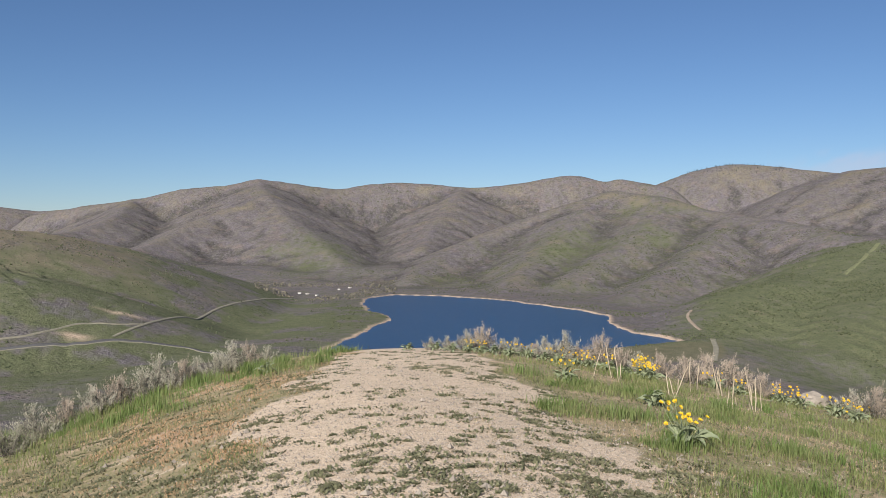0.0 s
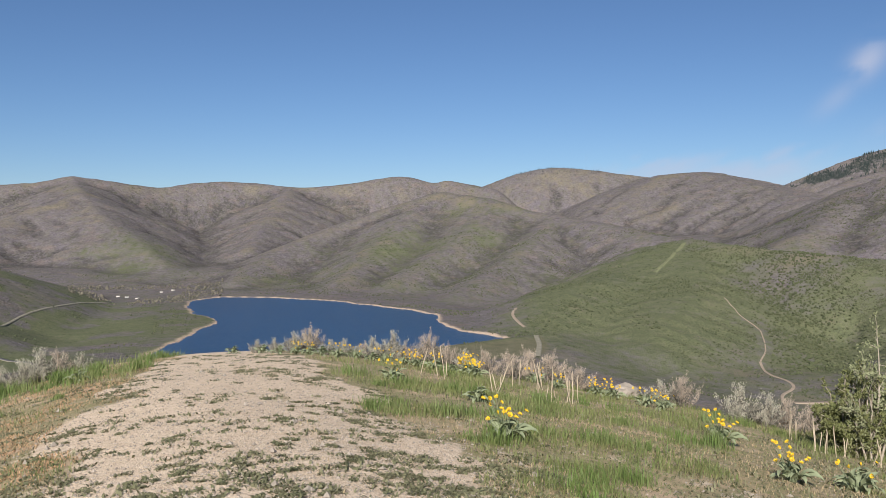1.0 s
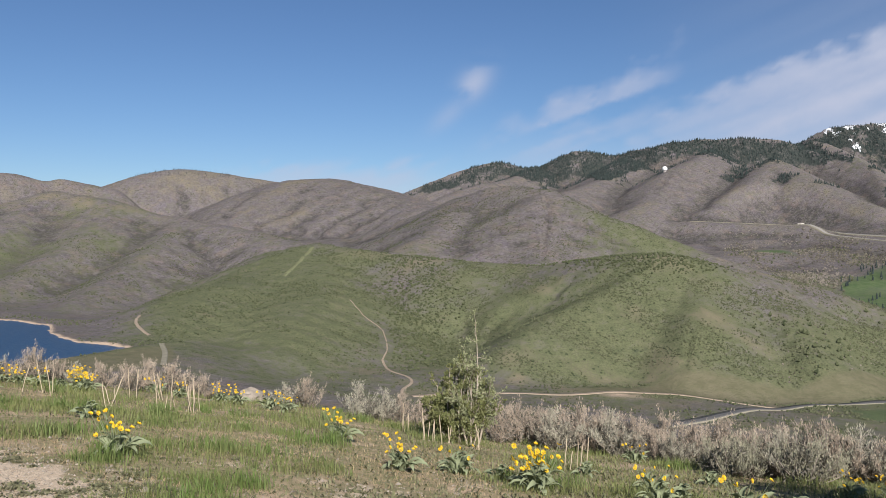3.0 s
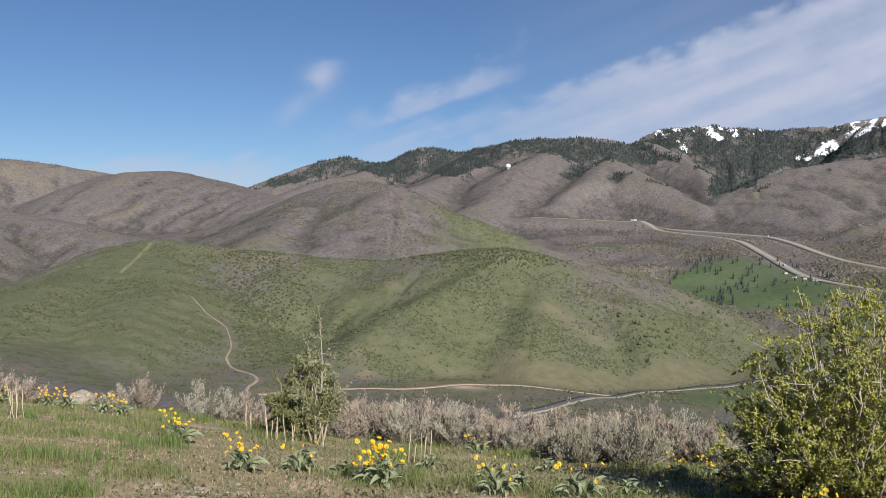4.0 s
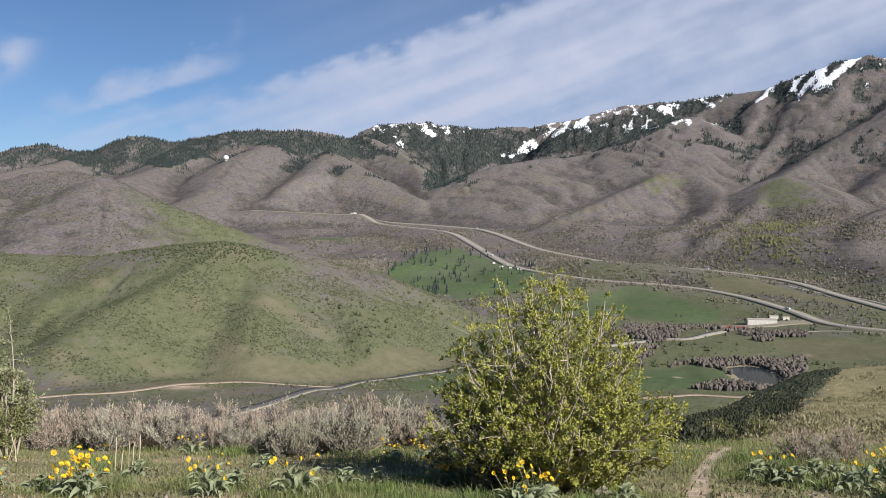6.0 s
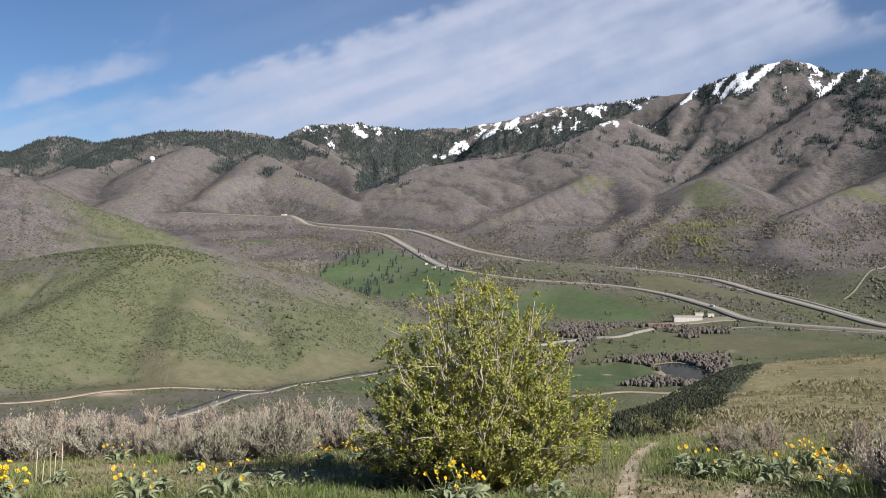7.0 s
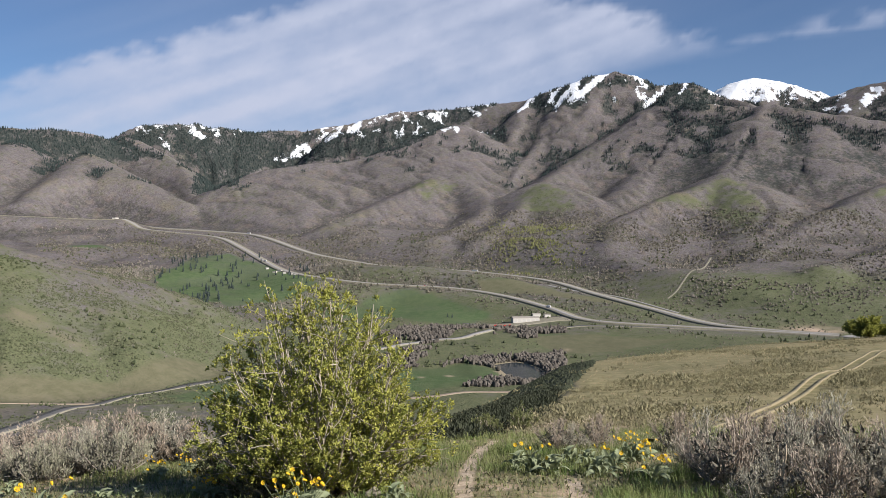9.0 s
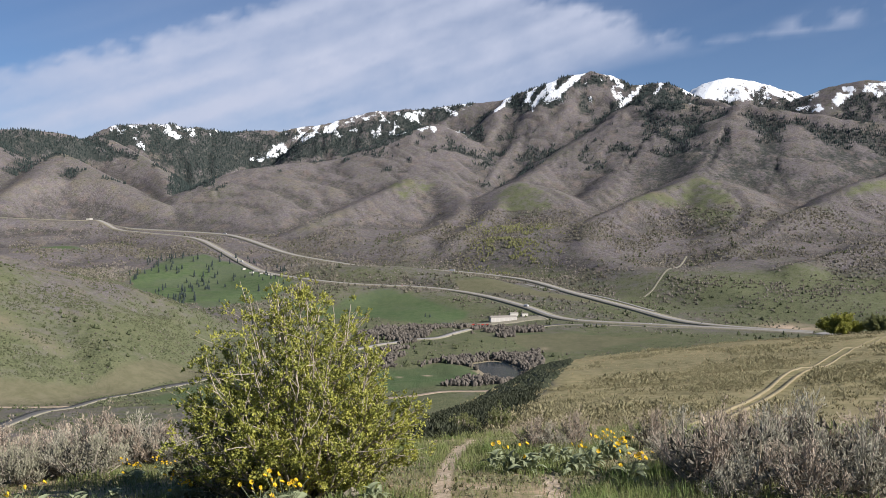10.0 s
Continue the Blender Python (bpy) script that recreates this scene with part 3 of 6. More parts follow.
n1, n2, n3 = lumps(GX / 260, GY / 260, 4, 61), lumps(GX / 70, GY / 70, 4, 67), lumps(GX / 30, GY / 30, 3, 71)
far_off = step(300, 700, RR)
cover = {}
GREENS = [(-22, 1150, 14, 430, 1.0), (-10, 1350, 8, 350, 1.0), (24, 1400, 8, 420, 1.25), (36, 1350, 9, 330, 0.85), (48, 1250, 9, 350, 0.85),
          (-8.5, 2500, 3.5, 250, 0.5), (12, 2250, 9, 260, 0.38), (16, 2500, 8, 150, 0.36),
          (55, 1100, 12, 200, 0.5), (75, 1300, 20, 300, 0.8), (47, 2000, 4, 200, 0.6), (70, 1200, 8, 300, 0.6), (100, 2000, 8, 250, 0.35), (14.5, 1010, 3, 50, 1.0)]
green = np.zeros_like(LAND)
for b, d, w, deep, k in GREENS:
    green = np.maximum(green, k * blob(b, d, w, deep))
cover["green"] = np.clip(green * 1.05 + 0.3 * n1 * green + 0.06 * (1 - step(2300, 2900, RR) * (BB < 32)) + (0.14 + 0.08 * step(52, 60, BB)) * n1 + (0.14 + 0.36 * step(52, 60, BB) * (0.45 + 0.55 * step(2300, 1900, RR))) * step(-80, -120, LAND) * (RR > 900) + 0.12 * step(3200, 2200, RR), 0, 1) * far_off
# woods, snowfields and green knolls: rings of bearing and degrees over the horizon
OVER = np.degrees(np.arctan2(LAND - EYE, RR))
wave_b, wave_e = 0.35 * lumps(GX / 80, GY / 80, 4, 63), 0.13 * lumps(GX / 80, GY / 80, 4, 65)


def field(soft, *ring):
    """1 inside a ring on the far slopes, with a ragged edge."""
    ring = np.array(ring)
    out = np.zeros_like(LAND)
    rows = slice(np.searchsorted(RANGES, 2500), None)
    px, py = (BB + soft * wave_b)[rows], (OVER + soft * wave_e)[rows]
    out[rows] = inside(px, py, ring)
    return out


WOODED = np.maximum.reduce([
    field(1.2, (31.6, 2.36), (36.1, 4.22), (38.5, 4.78), (41.0, 4.55), (43.1, 5.35), (46.0, 5.15), (48.6, 5.68), (51.5, 6.0), (56.2, 5.58), (57.6, 5.22), (59.0, 4.4), (57.6, 4.22), (55.1, 4.5), (53.3, 4.21), (51.5, 4.85), (50.0, 4.98), (46.8, 4.08), (45.0, 3.33), (43.2, 3.74), (41.0, 3.34), (38.9, 3.65), (36.8, 3.18), (34.1, 2.66)),
    field(1.2, (56.2, 5.65), (58.7, 6.42), (64.6, 6.41), (68.9, 6.1), (66.0, 4.52), (63.6, 2.96), (61.5, 2.08), (60.7, 2.43), (61.3, 3.5), (60.1, 4.39), (58.3, 5.22)),
    field(1.2, (64.2, 3.89), (66.8, 4.94), (69.3, 5.84), (72.2, 6.75), (74.7, 7.22), (78.0, 7.93), (80.5, 8.01), (78.7, 7.21), (77.3, 6.76), (75.1, 5.8), (72.2, 4.72), (68.9, 4.28), (66.1, 3.94)),
    field(1.2, (81.6, 7.36), (84.1, 9.08), (86.3, 9.72), (89.1, 9.28), (89.8, 8.56), (88.1, 8.62), (86.6, 9.01), (85.4, 7.46), (83.8, 7.68)),
    field(1.2, (88.8, 7.72), (91.2, 8.92), (92.6, 8.86), (93.9, 7.87), (92.6, 7.07), (89.8, 7.52)),
])
SNOWY = np.maximum.reduce([
    field(0.7, (60.1, 6.3), (61.1, 6.5), (62.8, 6.13), (62.6, 5.5), (61.4, 5.65), (60.6, 5.87)),
    field(0.7, (58.9, 5.59), (59.8, 5.37), (59.6, 4.82), (59.0, 5.08)),
    field(0.7, (65.4, 4.25), (67.9, 5.76), (70.4, 6.6), (72.9, 7.29), (74.7, 7.54), (72.9, 6.83), (70.4, 6.14), (68.4, 5.06), (66.5, 4.23)),
    field(0.7, (93.4, 8.24), (94.9, 9.08), (96.6, 8.92), (98.5, 8.41), (99.8, 7.73), (99.4, 7.49), (96.9, 7.69), (94.6, 7.77)),
    field(0.7, (99.6, 6.75), (100.7, 7.18), (102.5, 8.04), (104.5, 8.37), (106.6, 8.21), (104.5, 7.42), (103.1, 7.68), (101.6, 6.8)),
    field(0.7, (78.7, 7.74), (80.5, 8.01), (80.3, 7.55), (78.9, 7.39)),
    field(0.7, (75.1, 7.54), (76.2, 7.22), (77.3, 6.86), (76.9, 6.61), (75.6, 6.98)),
])
KNOLL_GREEN = np.maximum.reduce([
    field(1.6, (81.2, 1.61), (81.9, 2.51), (83.2, 3.03), (84.5, 2.51), (85.1, 1.14), (83.4, 0.57), (81.4, 0.88)),
    field(1.6, (90.5, 1.8), (92.2, 2.48), (94.2, 3.27), (96.1, 2.3), (97.0, 1.15), (96.2, 0.05), (94.1, -0.01), (92.4, 1.06)),
    field(1.6, (74.3, 2.74), (75.8, 3.24), (78.3, 2.93), (77.6, 2.29), (74.7, 2.12)),
    field(1.6, (101.9, 1.61), (103.0, 2.47), (104.6, 2.92), (106.6, 2.85), (106.6, 1.73), (104.3, 1.79)),
])


def softened(a, n=3):
    for _ in range(n):
        a = (a + np.roll(a, 1, 0) + np.roll(a, -1, 0) + np.roll(a, 1, 1) + np.roll(a, -1, 1)) / 5
    return a


KNOLL_GREEN = softened(KNOLL_GREEN, 4)
# crests carry thin pale grass, brush in hollows is darkened as shade would
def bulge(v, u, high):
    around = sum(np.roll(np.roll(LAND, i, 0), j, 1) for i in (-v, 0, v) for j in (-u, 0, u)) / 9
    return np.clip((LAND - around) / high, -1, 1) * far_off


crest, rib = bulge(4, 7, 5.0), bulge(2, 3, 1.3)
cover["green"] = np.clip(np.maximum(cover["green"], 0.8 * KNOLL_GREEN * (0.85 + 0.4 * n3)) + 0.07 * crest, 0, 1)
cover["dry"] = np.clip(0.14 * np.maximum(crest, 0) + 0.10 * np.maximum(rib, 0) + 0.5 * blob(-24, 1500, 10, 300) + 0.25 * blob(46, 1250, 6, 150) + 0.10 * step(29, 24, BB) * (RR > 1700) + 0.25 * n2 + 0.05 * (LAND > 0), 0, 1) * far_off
cover["green"] = np.clip(cover["green"] - 0.5 * step(0.3, 0.6, n2 + 0.6 * n1 - 0.3 * crest) * (BB < -4) * (RR > 700) * (RR < 1950), 0, 1)
cover["dry"] = np.clip(cover["dry"] + 0.35 * step(0.0, -0.5, n2 + 0.5 * n1) * (BB < -4) * (RR > 1050) * (RR < 1950), 0, 1)
shelf = step(18, 30, RR) * (1 - step(260, 420, RR)) * (BB > 68)
cover["green"] = np.maximum(cover["green"], shelf * 0.8)
cover["dry"] = np.maximum(cover["dry"], shelf * (0.62 + 0.4 * n3))
cover["green"] = np.maximum(cover["green"], 0.55 * (BB > 29) * (BB < 70) * step(1260, 1100, RR) * far_off)
cover["dry"] = np.maximum(cover["dry"], (0.28 + 0.3 * n3) * (BB > 29) * (BB < 70) * step(1200, 1060, RR) * far_off)
cover["shrubs"] = np.clip(0.75 + n1, 0, 1) * far_off
forest = np.maximum(WOODED * np.clip(1.0 + 0.3 * n3 + 0.25 * n2, 0, 1), 0.35 * step(250, 290, LAND + 40 * n2) * (BB > 14) * (BB < 20))
# single stands below the tree line
forest = np.maximum(forest, 0.8 * step(0.35, 0.75, n2 + 0.5 * n3 - 0.4 * crest) * step(160, 300, LAND + 90 * n1) * (BB > 40) * (RR > 3200))
cover["forest"] = np.clip(forest, 0, 1)
# how far the brush colour is shaded down in hollows, from curvature
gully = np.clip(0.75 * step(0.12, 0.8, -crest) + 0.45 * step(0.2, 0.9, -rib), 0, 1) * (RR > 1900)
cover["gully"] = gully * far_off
cover["forest"] = np.maximum(cover["forest"], 0.72 * step(85, 93, BB) * (1 - KNOLL_GREEN) * step(2600, 3000, RR) * step(-20, 200, LAND) * (1 - 0.6 * np.maximum(crest, 0)))
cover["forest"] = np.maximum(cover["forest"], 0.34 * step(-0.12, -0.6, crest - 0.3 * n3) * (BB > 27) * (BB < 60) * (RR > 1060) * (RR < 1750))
cover["dry"] = np.clip(cover["dry"] + 0.1 * step(0.1, 0.7, n2 + 0.4 * crest) * (BB > 27) * (BB < 60) * (RR > 1000) * (RR < 1750), 0, 1)
# brush on the shelf's west face, its ground coloured dark to stand for shade
shade_thicket = step(0.9, 1.15, RR / np.interp(BB, [70, 77, 78.8, 80.6, 83.2, 84.5, 85.4, 86.2, 87, 95], [19, 19, 21, 27, 33, 52, 81, 105, 400, 900]) + 0.25 * n3) * (RR < 160) * (BB > 70) * (BB < 90)
cover["forest"] = np.maximum(cover["forest"], shade_thicket)
snow = SNOWY * np.clip(0.44 + 0.55 * n3 + 0.35 * n2, 0, 1)
snow = np.maximum(snow, 0.75 * step(600, 690, LAND + 60 * n3) * (RR > 4600) * (BB > 92) * (BB < 101))
# thin streaks in the gullies of the high slopes
snow = np.maximum(snow, 0.66 * step(500, 620, LAND + 60 * n2) * step(0.4, 0.7, lump(BB * 2.6 + LAND / 110, LAND / 600, 77) + 0.35 * n3) * (BB > 79) * (BB < 94))
snow = np.maximum(snow, 0.62 * step(0.25, 0.6, n3 + 0.4 * n2) * step(5.3, 6.2, OVER) * (RR > 4000) * (BB > 57) * (BB < 80))
for b, z, lean, wide, foot in ((86.9, 745, 0.013, 0.34, 590), (85.1, 705, 0.009, 0.2, 570), (84.2, 690, 0.010, 0.12, 590), (88.9, 720, -0.008, 0.18, 660), (90.9, 680, 0.012, 0.16, 560), (82.6, 650, 0.012, 0.13, 560), (91.9, 670, 0.006, 0.15, 600)):
    gap = np.abs(BB - b + (z - LAND) * lean + 0.12 * n3)
    snow = np.maximum(snow, 1.1 * step(wide * 1.5, wide * 0.6, gap) * step(foot - 30, foot + 20, LAND) * (RR > 4000) * (RR < 4700))
cover["snow"] = np.clip(snow, 0, 1) * (LAND > 300)
# mown turf and hay meadows on the valley floor: rings of bearing and distance
TURF = [
    [(58.6, 2377), (60.6, 2659), (63.0, 2677), (65.7, 2494), (67.8, 2364), (68.5, 2149), (66.0, 1971), (63.0, 1900), (60.9, 2050), (58.9, 2200)],
    [(71.4, 2045), (74.3, 2108), (77.9, 1987), (79.7, 1874), (78.3, 1660), (75.0, 1685), (72.1, 1885)],
    [(58.0, 1050), (60.9, 1120), (63.6, 1160), (66, 1150), (66, 1040), (60.2, 1010)],
    [(66, 1220), (72.8, 1230), (77.9, 1262), (80.8, 1205), (80.4, 1118), (75.7, 1061), (68, 1090)],
    [(82.4, 1500), (85.9, 1517), (90.1, 1466), (92.9, 1481), (88.0, 1378), (84.4, 1364), (82.6, 1441)],
    [(78.6, 2204), (81.6, 2199), (84.5, 2074), (87.3, 1999), (90.1, 1943), (91.2, 1849), (87.7, 1923), (82.3, 2057), (79.0, 2121)],
    [(53.8, 2958), (55.5, 2956), (56.1, 2843), (54.3, 2884)],
    [(67.5, 2060), (71.5, 2000), (73, 1900), (71.5, 1780), (68.5, 1850)],
]
turf = np.zeros_like(LAND)
lo, hi = np.searchsorted(RANGES, (950, 3050))
tx, ty = GX[lo:hi], GY[lo:hi]
for ring in TURF:
    ring = np.array([polar(b, d) for b, d in ring])
    edge = to_line(tx, ty, np.concatenate([ring, ring[:1]]))[0] * np.where(inside(tx, ty, ring), -1, 1)
    turf[lo:hi] = np.maximum(turf[lo:hi], step(8, -12, edge + 14 * lumps(tx / 60, ty / 60, 3, 93)))
cover["turf"] = turf * (0.75 + 0.25 * step(-0.3, 0.3, n2))
HAY = [
    [(17.3, 1066), (12.0, 980), (6, 885), (6, 830), (14, 900), (17.6, 950)],
    [(38, 985), (44, 1040), (48, 1085), (56.4, 1140), (60.7, 1255), (64, 1290), (62, 1190), (56, 1075), (50, 1038), (44, 1005)],
    TURF[4], TURF[5],
]
hay = np.zeros_like(LAND)
lo = np.searchsorted(RANGES, 780)
tx, ty = GX[lo:hi], GY[lo:hi]
for ring in HAY:
    ring = np.array([polar(b, d) for b, d in ring])
    edge = to_line(tx, ty, np.concatenate([ring, ring[:1]]))[0] * np.where(inside(tx, ty, ring), -1, 1)
    hay[lo:hi] = np.maximum(hay[lo:hi], step(3, -5, edge + 5 * lumps(tx / 60, ty / 60, 3, 93)))
cover["hay"] = 0.85 * hay
cover["far"] = far_off
cover["shelf"] = shelf * np.clip(0.85 + 0.25 * n3, 0, 1) * (1 - 0.9 * shade_thicket)
cover["bank"] = np.maximum(step(7, 2, SHORE_D - 2 * n3) * step(-30, -5, SHORE_D) * (RR > 700), 0.45 * step(10, 3, POND_D + 8 * n3))
for b, d, w, deep in ((-22.6, 1005, 0.9, 8), (45.8, 1008, 1.5, 14), (73.5, 1185, 0.2, 4), (75.2, 1165, 0.2, 4), (77.0, 1175, 0.25, 4), (59.6, 1037, 0.3, 3), (61.0, 1060, 0.2, 3), (84.6, 1400, 0.2, 5), (-19.9, 1092, 1.2, 5), (99.3, 1715, 1.6, 40), (80.5, 1640, 1.2, 30)):
    cover["bank"] = np.maximum(cover["bank"], blob(b, d, w, deep) * step(-0.6, 0.3, n3))
cover["near"] = np.where(BB > 72, 1 - step(20, 34, RR), 1 - step(35, 90, RR))

# the dirt track: a broad pale strip that runs from the overlook, weedy in the middle
side = GX + 0.05 * GY - 0.2
wobble = 0.28 * lumps(GX / 0.9, GY / 1.3, 4, 83)
half = 2.0 - 0.035 * np.clip(GY, 0, 25)
strip = step(0.45, -0.35, np.abs(side) - half + wobble * 1.6) * (GY > -6) * (RR < 60)
strip -= 0.45 * step(0.5, 0.0, np.abs(side - 0.5)) * step(-0.1, 0.5, lumps(GX / 0.7, GY / 0.9, 3, 87)) * step(2, 9, GY)
cover["dirt"] = np.clip(np.maximum(strip, 0.52 * step(0.05, 0.6, lumps(GX / 0.55, GY / 0.55, 4, 89)) * (1 - step(9, 15, RR))), 0, 1)
# old ruts over the shelf, and a foot trail
for ruts, width in (([(77.4, 6), (77.8, 9.6), (78.0, 11.1), (78.5, 14), (80, 20)], 0.12), ([(85.5, 8), (85.0, 9.5), (84.6, 11)], 0.1)):
    way = smooth_line([polar(b, d) for b, d in ruts], 5)
    rows = slice(0, np.searchsorted(RANGES, 240))
    gap = to_line(GX[rows], GY[rows], way)[0]
    mark = step(width * 1.8, width * 0.6, gap - 0.0006 * RR[rows] + 0.1 * width * lumps(GX[rows] / 0.8, GY[rows] / 0.8, 3, 97)) * 0.56
    cover["dirt"][rows] = np.maximum(cover["dirt"][rows], mark)
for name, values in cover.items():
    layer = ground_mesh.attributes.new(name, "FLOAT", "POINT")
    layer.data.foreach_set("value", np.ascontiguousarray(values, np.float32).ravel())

# ---- water ----
lake_ring = np.concatenate([shore + (shore - shore.mean(0)) * 0.03])
bm = bmesh.new()
face = bm.faces.new([bm.verts.new((x, y, WATER)) for x, y in lake_ring])
bmesh.ops.triangulate(bm, faces=[face])
me = bpy.data.meshes.new("water")
bm.to_mesh(me)
bm.free()
for p in me.polygons:
    if p.normal.z < 0:
        p.flip()
me.materials.append(WATERM)
tagged(new("water", me), "deep blue reservoir with faint wind ripples", "lake", kind="structure")

bm = bmesh.new()
face = bm.faces.new([bm.verts.new((x, y, POND_Z - 0.5)) for x, y in POND + (POND - POND.mean(0)) * 0.06])
bmesh.ops.triangulate(bm, faces=[face])
me = bpy.data.meshes.new("water")
bm.to_mesh(me)
bm.free()
for p in me.polygons:
    if p.normal.z < 0:
        p.flip()
me.materials.append(PONDM)
tagged(new("water", me), "small grey-blue pond on the valley floor", "pond", kind="structure")

# ---- thin high cloud, far behind the mountains ----
CB, CE = np.meshgrid(np.arange(20, 124, 0.3), np.arange(0.5, 30, 0.25))
FAR = 4980.0


def haze_line(b, points):
    return np.interp(b, [q[0] for q in points], [q[1] for q in points])


low = haze_line(CB, [(40, -2), (80, -2), (84, 7), (87, 9.2), (90, 9.9), (94.6, 10.5), (97, 11.2), (124, 11.5)])
high = haze_line(CB, [(43, 4), (47, 6.6), (48.5, 7.8), (52.2, 9.6), (57.5, 11.0), (62.8, 12.6), (66, 14.2), (72, 16.8), (79, 16.4), (84, 14.8), (87, 13.6), (90, 12.5), (93, 11.8), (96, 11.3), (99, 11.0), (124, 10.5)])
# streaks climb with the band
rise = CE - 0.34 * CB
streak = lumps(CB / 14, rise / 1.1, 4, 201)
fluff = lumps(CB / 1.6, CE / 1.0, 4, 207)
band = step(-0.6, 1.8, CE - low) * step(0.7, -1.1, CE - high - 0.6 * streak - 0.55 * fluff)
thick = band * np.clip(0.80 + 0.20 * streak + 0.08 * fluff, 0, 1) * (0.55 + 0.45 * step(46, 58, CB)) * (1 - 0.45 * step(88, 97, CB))
puff = 0.72 * np.exp(-((CB - 36.3 - (CE - 9.4) * 0.45) / 0.95) ** 2 - ((CE - 9.6) / 1.1) ** 2) * np.clip(0.8 + 0.8 * fluff, 0, 1)
tail = 0.3 * np.exp(-((CB - 34.6 - (CE - 7.4) * 0.8) / 0.8) ** 2 - ((CE - 7.6) / 1.0) ** 2)
veil_top = haze_line(CB, [(34, 4.5), (38, 7.0), (43.1, 9.2), (46, 10.8), (49.2, 12.4), (52, 13)])
veil = 0.58 * step(0.6, -1.4, CE - veil_top - 0.8 * fluff) * step(-8, -0.8, CE - veil_top) * step(34, 43, CB) * step(50.6, 46.5, CB) * np.clip(0.8 + 0.7 * streak + 0.3 * fluff, 0, 1)
mist = 0.30 * step(33, 42, CB) * step(60, 50, CB) * step(8, 3, CE)
ripple = step(0.0, 0.6, lumps(CB / 2.2, CE / 0.7, 4, 211)) * np.exp(-((CB - 72) / 9) ** 2 - ((CE - 16.6) / 1.6) ** 2)
wisp = 0.42 * np.exp(-((CE - 11.3 - (CB - 96) * 0.06) / 0.28) ** 2) * step(93, 96, CB) * np.clip(0.8 + 0.6 * fluff, 0, 1)
wisp = np.maximum(wisp, 0.5 * np.exp(-((CE - 11.8 - (CB - 99) * 0.08) / 0.55) ** 2) * step(97.5, 100, CB) * np.clip(0.75 + 0.8 * fluff, 0, 1))
haze = 0.22 * step(42, 66, CB) * (1 - 0.65 * step(82, 93, CB)) * np.clip(0.95 + 0.25 * streak, 0, 1)
density = np.clip(np.maximum.reduce([haze, thick, puff, tail, veil, mist, wisp, 0.5 * ripple]), 0, 1)
b_, e_ = np.radians(CB), np.radians(CE)
dome = np.stack([np.sin(b_) * np.cos(e_), np.cos(b_) * np.cos(e_), np.sin(e_)], -1).reshape(-1, 3) * FAR
nr, nc = CB.shape
r_, c_ = np.meshgrid(np.arange(nr - 1), np.arange(nc - 1), indexing="ij")
cells = np.stack([r_ * nc + c_, r_ * nc + c_ + 1, (r_ + 1) * nc + c_ + 1, (r_ + 1) * nc + c_], -1).reshape(-1, 4)
CLOUDM = bpy.data.materials.new("cirrus")
CLOUDM.use_nodes = True
tree = CLOUDM.node_tree
tree.nodes.remove(tree.nodes["Principled BSDF"])
glow = node(tree, "ShaderNodeEmission", Color=(0.53, 0.56, 0.66, 1), Strength=0.72)
clear = tree.nodes.new("ShaderNodeBsdfTransparent")
layer = tree.nodes.new("ShaderNodeAttribute")
layer.attribute_name = "veil"
where = tree.nodes.new("ShaderNodeTexCoord").outputs["Object"]
fine = noise_tex(tree, where, 0.0025, 6, 0.5)
amount = maths(tree, "MULTIPLY", layer.outputs["Fac"], maths(tree, "ADD", 0.75, maths(tree, "MULTIPLY", fine, 0.4)))
blend = tree.nodes.new("ShaderNodeMixShader")
tree.links.new(amount, blend.inputs[0])
tree.links.new(clear.outputs[0], blend.inputs[1])
tree.links.new(glow.outputs[0], blend.inputs[2])
tree.links.new(blend.outputs[0], tree.nodes["Material Output"].inputs["Surface"])
me = sheet("backdrop", dome, cells, CLOUDM)
layer = me.attributes.new("veil", "FLOAT", "POINT")
layer.data.foreach_set("value", np.ascontiguousarray(density, np.float32).ravel())
tagged(new("backdrop", me), "thin streaked white cirrus cloud in a blue sky", "cloud", kind="structure")


# ---- tools for things ----


def thing(name, place, label, category, group="", turn=0.0, size=1.0, kind=""):
    ob = new(name)
    ob.matrix_basis = Matrix.Translation(place) @ pose(0, 0, 0, 0, 0, turn) @ Matrix.Scale(size, 4)
    return tagged(ob, label, category, group, kind)


def part(name, me, parent, label=""):
    ob = new(name, me)
    ob.parent = parent
    return tagged(ob, label)


def joined(*pieces):
    """Several (verts, faces) as one."""
    vs, fs, n = [], [], 0
    for v, f in pieces:
        vs.append(np.asarray(v, float).reshape(-1, 3))
        fs.append(np.asarray(f, int) + n)
        n += len(vs[-1])
    return np.concatenate(vs), np.concatenate(fs)


def box(x0, x1, y0, y1, z0, z1):
    v = [(x, y, z) for z in (z0, z1) for x, y in ((x0, y0), (x1, y0), (x1, y1), (x0, y1))]
    return v, [(3, 2, 1, 0), (4, 5, 6, 7), (0, 1, 5, 4), (1, 2, 6, 5), (2, 3, 7, 6), (3, 0, 4, 7)]


